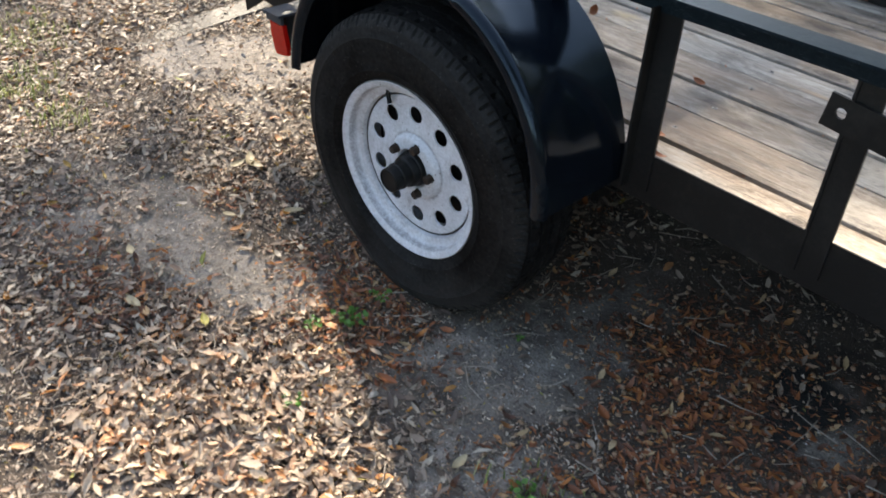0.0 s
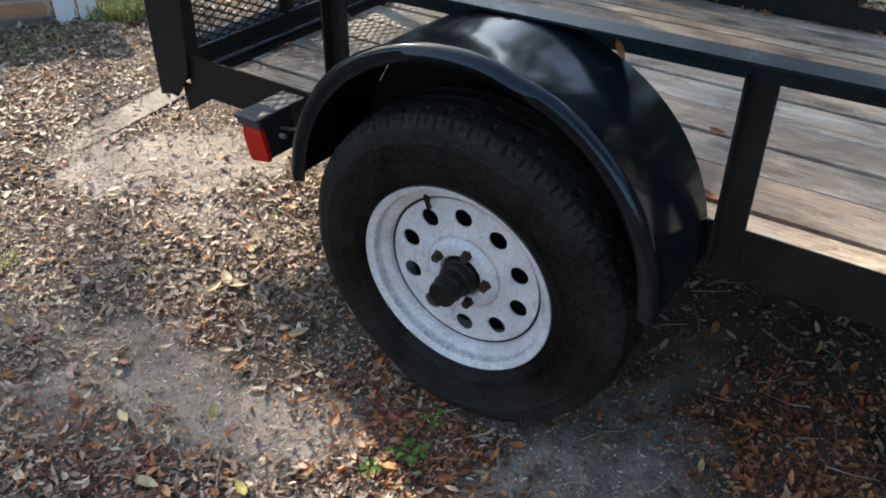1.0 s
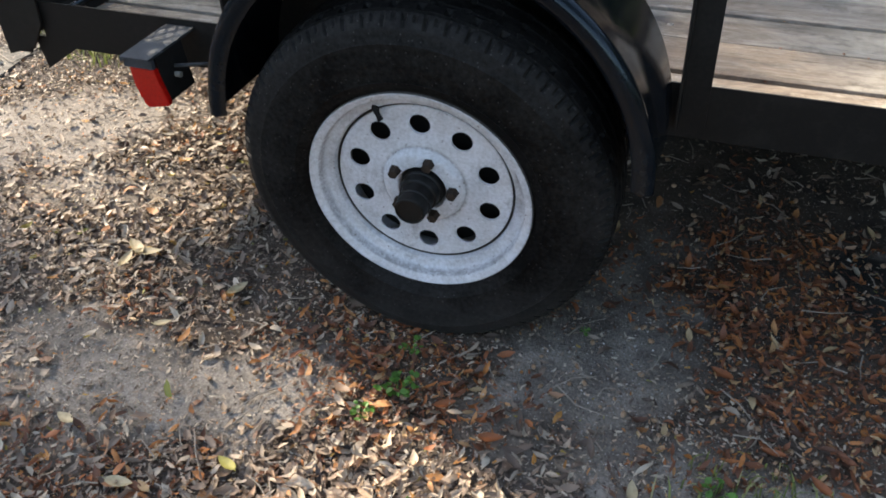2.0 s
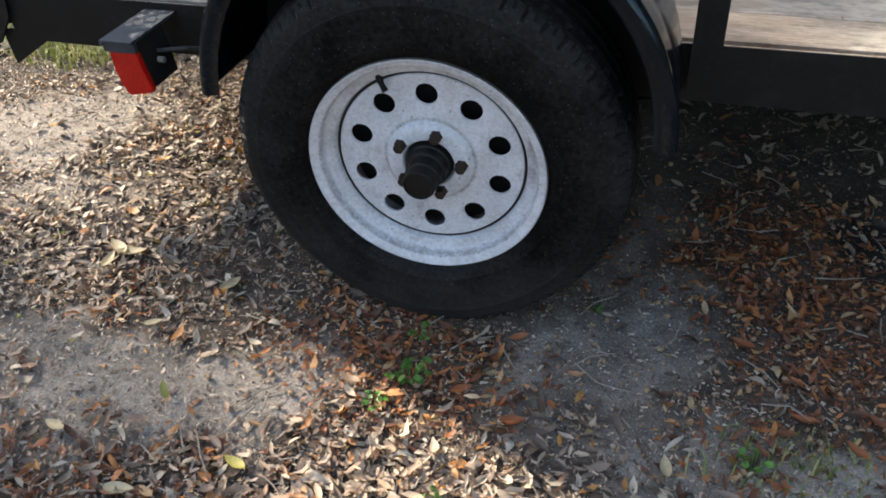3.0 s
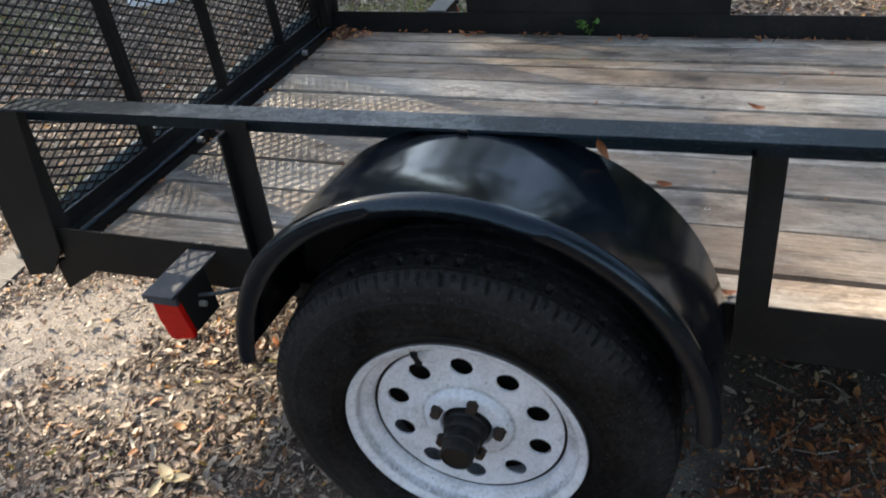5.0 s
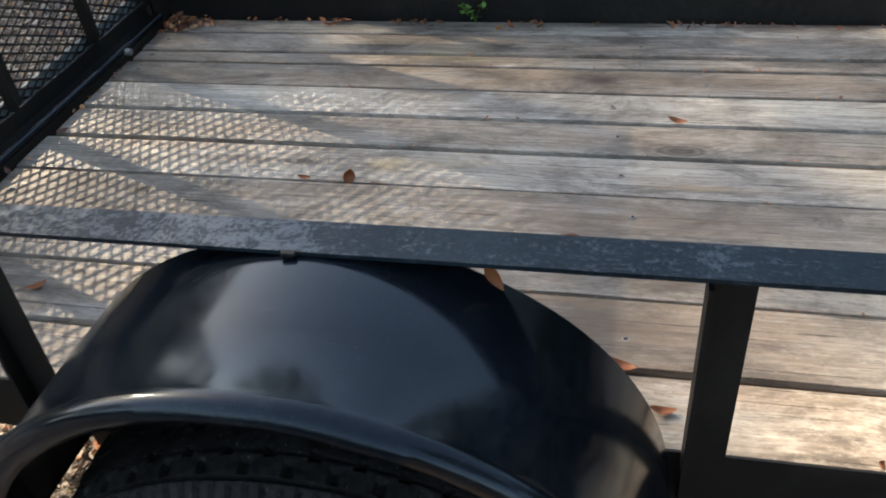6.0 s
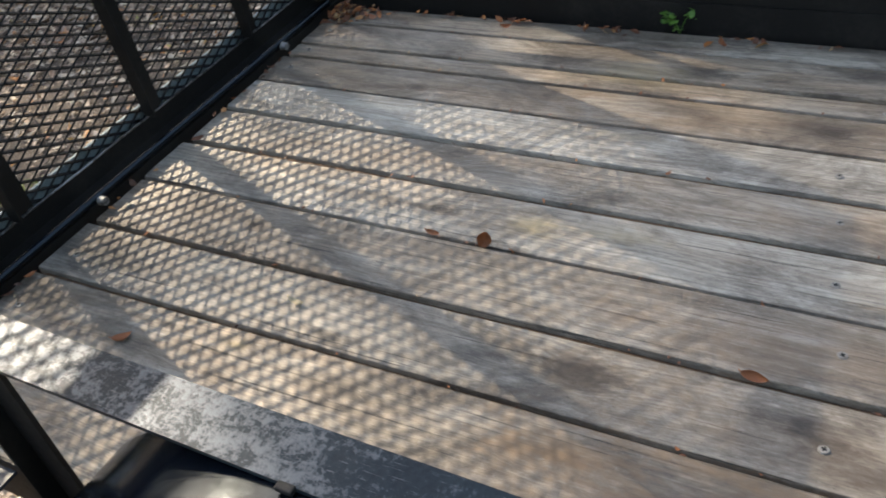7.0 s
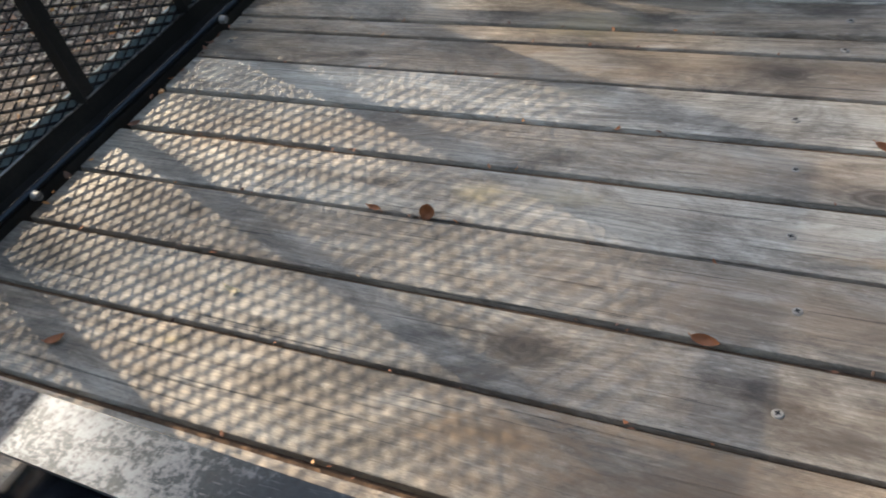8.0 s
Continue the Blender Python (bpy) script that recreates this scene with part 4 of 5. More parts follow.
def expanded_mesh():
    """Diamonds of slit and stretched sheet: zigzag strands, each leaning to its neighbours."""
    lwd, swd, s, t = 0.046, 0.0215, 0.0046, 0.0017
    y0, y1, z0, z1 = 0.200, FAR - 0.008, 0.445, GATE_TOP - 0.006
    verts, faces = [], []
    rows, cols = int((z1 - z0) / (swd / 2)), int((y1 - y0) / (lwd / 2))

    def strand(a, b):
        d = np.array(b) - np.array(a)
        d /= np.linalg.norm(d)
        n = np.array((0.80, 0.0, 0.60 * np.sign(d[2]) * np.sign(d[1])))
        n -= d * (n @ d)
        n /= np.linalg.norm(n)
        w = np.cross(d, n)
        k = len(verts)
        for p in (a, b):
            for i, j in ((1, 1), (-1, 1), (-1, -1), (1, -1)):
                verts.append(tuple(np.array(p) + i * s * n * 0.55 + j * t * w))
        faces.extend([(k + i, k + (i + 1) % 4, k + 4 + (i + 1) % 4, k + 4 + i) for i in range(4)])
    x = GATE_X - 0.0095
    for r in range(rows):
        for c in range(cols):
            za, zb = z0 + r * swd / 2, z0 + (r + 1) * swd / 2
            ya, yb = y0 + c * lwd / 2, y0 + (c + 1) * lwd / 2
            xa, xb = x + gate_lean(za)[0], x + gate_lean(zb)[0]
            strand((xa, ya, za), (xb, yb, zb)) if (r + c) % 2 == 0 else strand((xb, ya, zb), (xa, yb, za))
    return raw("mesh_panel", verts, faces, MESH_STEEL, gate)


tagged(expanded_mesh(), "black expanded steel mesh")
# Blue-grey strip behind the foot of the mesh.
bm = bmesh.new()
box(bm, GATE_X - 0.024, GATE_X - 0.0165, 0.245, FAR - 0.05, 0.436, 0.492, 0.002)
part("gate_sill", bm, BLUE_GREY, gate, "blue-grey steel strip behind the mesh")
# Rod added to give the shiny line along the cross member's edge.
bm = bmesh.new()
tube(bm, [(GATE_X + 0.043, y, 0.4325 + 0.0006 * math.sin(9 * y)) for y in np.linspace(0.25, FAR - 0.05, 12)], 0.0085, 10)
part("hinge_rod", bm, FENDER, gate, "glossy black rod added for the cross member's shiny edge", smooth=60)
# Thin flecked tubes: the glint along the angles' edges, put in as colour.
for x, z in ((GATE_X + 0.0285, 0.4285), (GATE_X - 0.0005, 0.4708)):
    bm = bmesh.new()
    tube(bm, [(x, y, z + 0.0005 * math.sin(31 * y)) for y in np.linspace(0.25, FAR - 0.05, 24)], 0.0022, 6)
    part("edge_bead", bm, FLECKED_STEEL, gate, "thin pale line for the light caught by the angle's edge", smooth=60)
for y in (0.725, 1.34):
    bm = bmesh.new()
    bmesh.ops.create_cone(bm, cap_ends=True, segments=14, radius1=0.010, radius2=0.008, depth=0.014, matrix=Matrix.Translation((GATE_X + 0.062, y, 0.430)) @ pose(0, 0, 0, 0, 90, 0))
    part("hinge_bolt", bm, FLECKED_STEEL, gate, smooth=40)
bm = bmesh.new()
tube(bm, [(GATE_X + 0.006, 0.30 + 0.022 * math.sin(a), 0.515 + 0.030 * math.cos(a)) for a in np.linspace(0, 5.2, 14)], 0.0022, 6)
part("wire_loop", bm, WIRE, gate)


# ---- litter on the ground ----
def scatter(n, x0, x1, y0, y1, seed, keep):
    rng = np.random.default_rng(seed)
    x, y = rng.uniform(x0, x1, n), rng.uniform(y0, y1, n)
    ok = rng.uniform(0, 1, n) < keep(x, y)
    x, y = x[ok], y[ok]
    return x, y, ground_z(x, y), rng


def litter(name, n, area, seed, keep, size, mat, label, lift=0.012, tilt=0.28):
    x, y, z, rng = scatter(n, *area, seed, keep)
    at = np.stack([x, y, z + 0.003 + rng.uniform(0, 1, len(x)) ** 2 * lift], -1)
    ob = leaf_cloud(name, at, size[0] + (size[1] - size[0]) * rng.uniform(0, 1, len(x)) ** 1.4, rng.uniform(0.22, 0.46, len(x)), tilt, mat, seed + 1)
    return tagged(ob, label, "leaves", kind="stuff")


def rusty(x, y):
    return np.clip(1.3 * np.maximum.reduce([patch(x, y, 0.76, 0.22, 0.40, 0.42, 0.4), 0.9 * patch(x, y, -0.02, -0.16, 0.38, 0.17, 0.0), 0.45 * patch(x, y, 0.8, -0.2, 0.5, 0.3), 0.55 * patch(x, y, -0.48, -0.53, 0.40, 0.19)]) + 0.25 * ripple(x, y, 5, 8), 0, 1)


def dry_keep(x, y):
    on_timber = (np.abs(x + 1.62) < 0.08) & (y > 0.10) & (y < 1.15)
    return np.where(on_timber, 0.10, 1.0) * np.clip(0.62 + 0.75 * ripple(x, y, 21, 5.0), 0.10, 1) * (1 - bare(x, y)) * (1 - 0.75 * rusty(x, y)) * (1 - np.clip(1.4 * patch(x, y, 0.85, 0.55, 1.0, 0.72), 0, 0.9))


litter("dry_leaf_litter", 88000, (-2.9, 1.5, -1.5, 1.3), 31, dry_keep, (0.009, 0.045), DRY_LEAF, "tan and brown dry oak leaves strewn over sand")
litter("rusty_leaf_litter", 22000, (-0.9, 1.6, -0.8, 0.9), 41, lambda x, y: rusty(x, y) * (1 - 0.8 * bare(x, y)) * (1 - 0.85 * black_patch(x, y)), (0.011, 0.040), RUST_LEAF, "damp rust-brown oak leaves in the shade")
litter("brown_leaf_scraps", 46000, (-0.95, 1.5, -0.8, 0.9), 43, lambda x, y: rusty(x, y) * (1 - 0.75 * bare(x, y)) * (1 - 0.6 * black_patch(x, y)), (0.004, 0.018), RUST_LEAF, "torn rust-brown leaf scraps packed on damp soil", 0.008, 0.2)
litter("far_leaf_litter", 24000, (-9, 5, 0.8, 9), 51, lambda x, y: np.clip(1.0 - np.hypot(x, y) / 11, 0.1, 1) * np.clip(0.8 + 0.5 * ripple(x, y, 22, 2.0), 0.1, 1), (0.035, 0.085), DRY_LEAF, "dry brown leaves over the yard")
litter("side_leaf_litter", 14000, (-7, -2.7, -3.5, 1.0), 52, lambda x, y: np.clip(0.75 + 0.5 * ripple(x, y, 23, 2.0), 0.1, 1), (0.03, 0.07), DRY_LEAF, "dry brown leaves over the yard")


litter("gate_leaf_litter", 36000, (-4.6, -0.6, 1.2, 4.0), 53, lambda x, y: np.clip(0.8 + 0.5 * ripple(x, y, 24, 3.0), 0.1, 1), (0.02, 0.055), DRY_LEAF, "dry brown leaves behind the tail gate")
litter("roadside_leaf_litter", 30000, (-0.9, 2.4, 1.3, 4.2), 54, lambda x, y: np.clip(0.8 + 0.5 * ripple(x, y, 25, 3.0), 0.1, 1), (0.02, 0.055), DRY_LEAF, "dry brown leaves beyond the trailer")


litter("leaf_drift", 11000, (-0.5, 0.7, -1.0, -0.2), 55, lambda x, y: np.clip(1.6 * patch(x, y, 0.13, -0.60, 0.42, 0.30, -0.25) + 0.2 * ripple(x, y, 27, 9.0), 0, 1) * (1 - 0.9 * bare(x, y)), (0.016, 0.048), SUNLIT_LEAF, "dense tan oak leaves, coloured paler for the sun on them", 0.02)


litter("yard_leaf_litter", 26000, (-6, 7, -6, 5), 56, lambda x, y: np.clip(0.55 + 0.6 * ripple(x, y, 28, 1.6), 0.05, 1) * ((x > 1.4) | (y < -1.3) | (x < -2.8)), (0.02, 0.055), DRY_LEAF, "dry brown leaves thinly spread over the yard")


def chaff():
    """Crumbs of broken leaf between the whole ones."""
    x, y, z, rng = scatter(130000, -2.4, 1.3, -1.2, 1.0, 57, lambda x, y: np.clip(0.9 - 0.55 * bare(x, y) + 0.2 * ripple(x, y, 26, 9), 0.05, 1) * (1 - np.clip(1.3 * patch(x, y, 0.85, 0.55, 1.0, 0.72), 0, 0.85)))
    n = len(x)
    quad = np.array([(-1, -0.5), (1, -0.6), (0.9, 0.5), (-0.8, 0.6)]) * rng.uniform(0.5, 1.5, (n, 4, 2)) * rng.uniform(0.0012, 0.0062, n)[:, None, None] * (1, 0.6)
    a = rng.uniform(0, 6.28, n)[:, None]
    v = np.stack([quad[..., 0] * np.cos(a) - quad[..., 1] * np.sin(a) + x[:, None], quad[..., 0] * np.sin(a) + quad[..., 1] * np.cos(a) + y[:, None],
                  z[:, None] + 0.002 + rng.uniform(0, 0.006, n)[:, None] + rng.normal(0, 0.0014, (n, 4))], -1)
    return tagged(raw("leaf_chaff", v.reshape(-1, 3).tolist(), [(4 * i, 4 * i + 1, 4 * i + 2, 4 * i + 3) for i in range(n)], DRY_LEAF), "brown crumbs of broken leaf on soil", "leaves", kind="stuff")


chaff()


def acorns():
    """Small nuts strewn over the litter and the sand."""
    x, y, z, rng = scatter(2900, -1.4, 1.2, -1.0, 0.7, 61, lambda x, y: np.clip(0.16 + 0.5 * patch(x, y, 0.75, 0.2, 0.5, 0.6) + 0.5 * patch(x, y, -0.15, -0.15, 0.4, 0.3), 0, 0.8))
    verts, faces = [], []
    rings, n = ((-1.0, 0.0), (-0.72, 0.62), (0.0, 1.0), (0.62, 0.74), (1.0, 0.12)), 7
    for px, py, pz in zip(x, y, z):
        r, turn = rng.uniform(0.0034, 0.0058), Matrix.Rotation(rng.uniform(0, 6.28), 3, "Z") @ Matrix.Rotation(rng.uniform(0.9, 1.7), 3, "Y")
        k = len(verts)
        for h, w in rings:
            for i in range(n):
                v = turn @ Vector((r * w * math.cos(2 * math.pi * i / n), r * w * math.sin(2 * math.pi * i / n), 1.25 * r * h))
                verts.append((px + v.x, py + v.y, pz + 0.007 + v.z))
        for a in range(len(rings) - 1):
            faces.extend((k + a * n + i, k + a * n + (i + 1) % n, k + (a + 1) * n + (i + 1) % n, k + (a + 1) * n + i) for i in range(n))
    ob = raw("acorns", verts, faces, ACORN)
    ob.data.shade_smooth()
    return tagged(ob, "small brown acorns scattered over the litter", "acorns", kind="stuff")


def twigs():
    x, y, z, rng = scatter(520, -2.2, 1.3, -1.1, 1.0, 71, lambda x, y: 0.25 + 0.75 * (1 - bare(x, y)))
    bm = bmesh.new()
    for px, py, pz in zip(x, y, z):
        a, n = rng.uniform(0, 6.28), rng.uniform(0.03, 0.11)
        b = a + rng.normal(0, 0.5)
        p = Vector((px, py, pz + rng.uniform(0.008, 0.018)))
        q = p + Vector((math.cos(a), math.sin(a), rng.normal(0, 0.06))) * n * 0.5
        tube(bm, [p, q, q + Vector((math.cos(b), math.sin(b), rng.normal(0, 0.08))) * n * 0.5], [0.0016, 0.0013, 0.0007], 5)
    return tagged(part("twigs", bm, TWIG), "dry grey twigs among the leaves", "twigs", kind="stuff")


acorns()
twigs()


def grit():
    """Pale crumbs of shell and gravel on the bare sand."""
    x, y, z, rng = scatter(30000, -1.2, 1.2, -0.8, 0.5, 81, lambda x, y: np.clip(bare(x, y) * 0.9 + 0.05, 0, 1) * (0.4 + 0.6 * patch(x, y, 0.36, -0.2, 0.5, 0.5)))
    base = np.array([(1, 0, 0), (-0.6, 0.8, 0), (-0.5, -0.9, 0), (0.1, 0.1, 0.9)])
    n = len(x)
    v = base[None] * (0.0007 + 0.0024 * rng.uniform(0, 1, n) ** 3)[:, None, None] * rng.uniform(0.6, 1.4, (n, 4, 3))
    a = rng.uniform(0, 6.28, n)[:, None]
    v = np.stack([v[..., 0] * np.cos(a) - v[..., 1] * np.sin(a) + x[:, None], v[..., 0] * np.sin(a) + v[..., 1] * np.cos(a) + y[:, None], v[..., 2] + z[:, None] + 0.0005], -1)
    faces = [tuple(4 * i + k for k in f) for i in range(n) for f in ((0, 1, 3), (1, 2, 3), (2, 0, 3))]
    return tagged(raw("grit", v.reshape(-1, 3).tolist(), faces, GRIT), "pale crumbs of shell and gravel on sand", "gravel", kind="stuff")


GRIT = leaf_material("pale_grit", [(0.0, (0.03, 0.025, 0.02)), (0.45, (0.09, 0.075, 0.06)), (0.6, (0.30, 0.27, 0.24)), (1.0, (0.72, 0.70, 0.66))], 0.8, 0.0)
grit()


def one_leaf(name, label, at, length, width, mat, turn, group="fallen leaves", lift=0.0):
    """A single fallen leaf with a stalk, a fold along its rib and curled edges."""
    bm = bmesh.new()
    rows = 9
    grid = []
    for i in range(rows):
        t = i / (rows - 1)
        w = width * length * math.sin(math.pi * min(1, 0.06 + 0.94 * t) ** 0.85) ** 0.8 * (0.98 if t < 1 else 0)
        bend = lift * length * (t - 0.5) ** 2 * 4
        grid.append([bm.verts.new((length * (t - 0.5), s * w * 0.5, bend + abs(s) ** 1.5 * w * 0.22)) for s in (-1, -0.5, 0, 0.5, 1)])
    for r, q in zip(grid, grid[1:]):
        for k in range(4):
            bm.faces.new((r[k], r[k + 1], q[k + 1], q[k]))
    low = [bm.verts.new(v.co - Vector((0, 0, 0.0006))) for row in grid for v in row]
    for i in range(rows - 1):
        for k in range(4):
            a = i * 5 + k
            bm.faces.new((low[a], low[a + 5], low[a + 6], low[a + 1]))
    tube(bm, [(-length * 0.5, 0, lift * length), (-length * 0.62, 0.003, lift * length + 0.002)], 0.0009, 5)
    ob = tagged(part(name, bm, mat, None, label, smooth=60), "", "leaf", group)
    ob.matrix_world = Matrix.Translation(at) @ Euler([radians(a) for a in turn]).to_matrix().to_4x4()
    return ob


def on_ground(x, y, up=0.016):
    return (x, y, float(ground_z(x, y)) + up)


for x, y, n, turn, mat, words in (
        (-0.409, -0.058, 0.052, 70, PALE_LEAF, "pale greenish fallen leaf on brown litter"), (-0.694, -0.010, 0.060, 150, PALE_LEAF, "pale tan fallen leaf in a small cluster"),
        (-0.655, -0.018, 0.060, 20, PALE_LEAF, "pale tan fallen leaf in a small cluster"), (-0.690, -0.052, 0.050, 95, PALE_LEAF, "pale tan fallen leaf in a small cluster"),
        (-0.216, -0.435, 0.046, 160, YELLOW_LEAF, "yellow-green fallen leaf on bare sand"), (-0.367, -0.528, 0.050, 10, PALE_LEAF, "pale tan fallen leaf on dark litter"),
        (-0.537, -0.451, 0.046, 165, PALE_LEAF, "tan fallen leaf on dark soil"), (-0.503, -0.192, 0.036, 30, PALE_LEAF, "pinkish tan fallen leaf on bare soil"),
        (0.199, -0.243, 0.046, 25, ORANGE_LEAF, "orange-brown fallen leaf on shaded sand"), (0.10, -0.20, 0.042, 40, ORANGE_LEAF, "orange-brown fallen leaf on shaded sand"),
        (0.56, 0.02, 0.046, 150, ORANGE_LEAF, "orange-brown fallen leaf on shaded sand"), (0.66, -0.12, 0.042, 170, ORANGE_LEAF, "orange-brown fallen leaf on shaded sand"),
        (0.74, -0.16, 0.044, 140, ORANGE_LEAF, "orange-brown fallen leaf on shaded sand"), (0.45, -0.27, 0.045, 100, PALE_LEAF, "tan fallen leaf on shaded sand")):
    one_leaf("fallen_leaf", words, on_ground(x, y), n, 0.42, mat, (random.uniform(-8, 8), random.uniform(-8, 8), turn), lift=0.10)

# leaves on the deck and the fender
for x, y, n, w, mat, turn, up, words in (
        (-0.209, 0.838, 0.040, 0.75, ORANGE_LEAF, (90, -72, 15), 0.015, "rust-brown curled leaf standing in a plank joint"),
        (-0.300, 0.832, 0.032, 0.35, ORANGE_LEAF, (35, 0, -5), 0.006, "orange leaf caught in a plank joint"),
        (-0.436, 0.618, 0.036, 0.34, PALE_LEAF, (4, 3, -2), 0.004, "pale tan leaf lying on a plank"),
        (-0.660, 0.463, 0.042, 0.45, ORANGE_LEAF, (6, -10, 35), 0.006, "tan-orange curled leaf lying on a plank"),
        (0.239, 0.690, 0.044, 0.40, ORANGE_LEAF, (38, 0, -6), 0.004, "orange leaf caught in a plank joint"),
        (-0.471, 1.538, 0.034, 0.5, ORANGE_LEAF, (20, 12, 50), 0.010, "rust-brown curled leaf near the far frame"),
        (0.007, 1.544, 0.040, 0.5, ORANGE_LEAF, (18, -14, 120), 0.010, "orange curled leaf near the far frame"),
        (0.414, 1.097, 0.048, 0.35, ORANGE_LEAF, (25, 5, -8), 0.006, "rust-brown leaf lying on a plank"),
        (0.645, 0.262, 0.026, 0.55, ORANGE_LEAF, (35, 20, 70), 0.010, "brown curled leaf at the plank edge"),
        (0.690, 0.268, 0.022, 0.6, ORANGE_LEAF, (40, -20, 20), 0.010, "brown curled leaf at the plank edge"),
        (0.385, 0.318, 0.045, 0.4, ORANGE_LEAF, (5, 6, 10), 0.006, "orange-tan leaf lying on a plank"),
        (0.330, 0.395, 0.050, 0.4, ORANGE_LEAF, (8, 4, -12), 0.006, "orange-tan leaf lying on a plank")):
    one_leaf("deck_leaf", words, (x, y, DECK + up), n * 0.8, w, mat, turn, "leaves on the deck", 0.22)
one_leaf("caught_leaf", "orange-brown leaf hanging between the rail and fender", (0.192, 0.166, 0.765), 0.036, 0.36, ORANGE_LEAF, (70, 62, 10), "leaves on the deck", 0.15)


def deck_crumbs():
    """Bits of leaf and dirt in the corners and joints of the deck."""
    rng = np.random.default_rng(91)
    n = 110
    x, y = rng.uniform(-0.94, 1.5, n), np.full(n, FAR - 0.03) - np.abs(rng.normal(0, 0.012, n))
    m = 26
    x2, y2 = np.full(m, -0.945) + np.abs(rng.normal(0, 0.010, m)), rng.uniform(0.25, 1.58, m)
    k = 90
    x3, y3 = -0.93 + np.abs(rng.normal(0, 0.05, k)), FAR - 0.03 - np.abs(rng.normal(0, 0.04, k))
    j = 150
    x4, y4 = rng.uniform(-0.9, 1.2, j), rng.choice(GAPS, j) + rng.normal(0, 0.003, j)
    x, y = np.concatenate([x, x2, x3, x4]), np.concatenate([y, y2, y3, y4])
    low = np.concatenate([np.zeros(n + m + k), np.full(j, -0.006)])
    at = np.stack([x, y, DECK + 0.004 + low + rng.uniform(0, 0.006, len(x))], -1)
    return tagged(leaf_cloud("deck_leaf_crumbs", at, rng.uniform(0.008, 0.030, len(x)) * np.where(low < 0, 0.45, 1.0), rng.uniform(0.35, 0.6, len(x)), 0.35, RUST_LEAF, 92), "crumbled brown leaves along the deck edges", "leaves", kind="stuff")


deck_crumbs()


def corner_leaves():
    """Whole dry leaves blown into the corner between the gate and the far frame."""
    rng = np.random.default_rng(95)
    n = 30
    x, y = -0.945 + np.abs(rng.normal(0, 0.05, n)), FAR - 0.035 - np.abs(rng.normal(0, 0.035, n))
    at = np.stack([x, y, DECK + 0.006 + rng.uniform(0, 0.012, n)], -1)
    return tagged(leaf_cloud("corner_leaf_heap", at, rng.uniform(0.020, 0.042, n), rng.uniform(0.32, 0.5, n), 0.4, RUST_LEAF, 96), "dry brown leaves heaped in the corner of the deck", "leaves", kind="stuff")


corner_leaves()


def weed(at, size, n, seed, words):
    """A low seedling: a few stalks, each with small rounded leaves."""
    rng = np.random.default_rng(seed)
    root = moved(tagged(new("weed"), words, "weed", "weeds"), at)
    bm = bmesh.new()
    tips = []
    for i in range(n):
        a = 2 * math.pi * i / n + rng.uniform(-0.4, 0.4)
        tip = Vector((math.cos(a) * size * rng.uniform(0.4, 1), math.sin(a) * size * rng.uniform(0.4, 1), size * rng.uniform(0.5, 1.1)))
        tube(bm, [(0, 0, -0.004), tip * 0.5 + Vector((0, 0, size * 0.15)), tip], 0.0008, 4)
        tips.append(np.array(tip))
    part("stem", bm, WEED, root)
    pts = np.array([t + rng.normal(0, size * 0.16, 3) for t in tips for _ in range(4)])
    leaf_cloud("foliage", pts, rng.uniform(0.35, 0.6, len(pts)) * size, rng.uniform(0.6, 0.95, len(pts)), 0.4, WEED, seed + 1, 0.8, root)
    return root


for x, y, size, n, seed in ((0.006, -0.197, 0.032, 7, 1), (-0.007, -0.093, 0.022, 5, 2), (-0.034, -0.262, 0.022, 5, 3), (0.11, -0.425, 0.022, 4, 4), (0.578, -0.232, 0.026, 5, 5), (0.30, 0.05, 0.015, 4, 6)):
    weed(on_ground(x, y, 0.004), size, n, 100 + seed, "small bright green seedling among brown leaves")
weed((-0.09, FAR - 0.02, DECK + 0.002), 0.045, 6, 120, "bright green clover sprouting beside the far frame")


def grass(name, cx, cy, rx, ry, n, length, seed, words):
    rng = np.random.default_rng(seed)
    r, a = np.sqrt(rng.uniform(0, 1, n)), rng.uniform(0, 6.28, n)
    x, y = cx + rx * r * np.cos(a), cy + ry * r * np.sin(a)
    x, y = x + 0.03 * rng.normal(0, 1, n), y + 0.03 * rng.normal(0, 1, n)
    z = ground_z(x, y)
    h, lean, az, w = rng.uniform(0.4, 1, n) * length, rng.uniform(0.1, 0.9, n), rng.uniform(0, 6.28, n), rng.uniform(0.0012, 0.0026, n)
    verts, faces = [], []
    for i in range(n):
        d, s = np.array((math.cos(az[i]), math.sin(az[i]), 0)), np.array((-math.sin(az[i]), math.cos(az[i]), 0)) * w[i]
        p = np.array((x[i], y[i], z[i]))
        q = p + d * h[i] * lean[i] * 0.35 + (0, 0, h[i] * 0.6)
        t = p + d * h[i] * lean[i] + (0, 0, h[i] * (1 - 0.45 * lean[i]))
        k = len(verts)
        verts += [tuple(p - s), tuple(p + s), tuple(q + s * 0.8), tuple(q - s * 0.8), tuple(t)]
        faces += [(k, k + 1, k + 2, k + 3), (k + 3, k + 2, k + 4)]
    return tagged(raw(name, verts, faces, GRASS), words, "grass", kind="stuff")


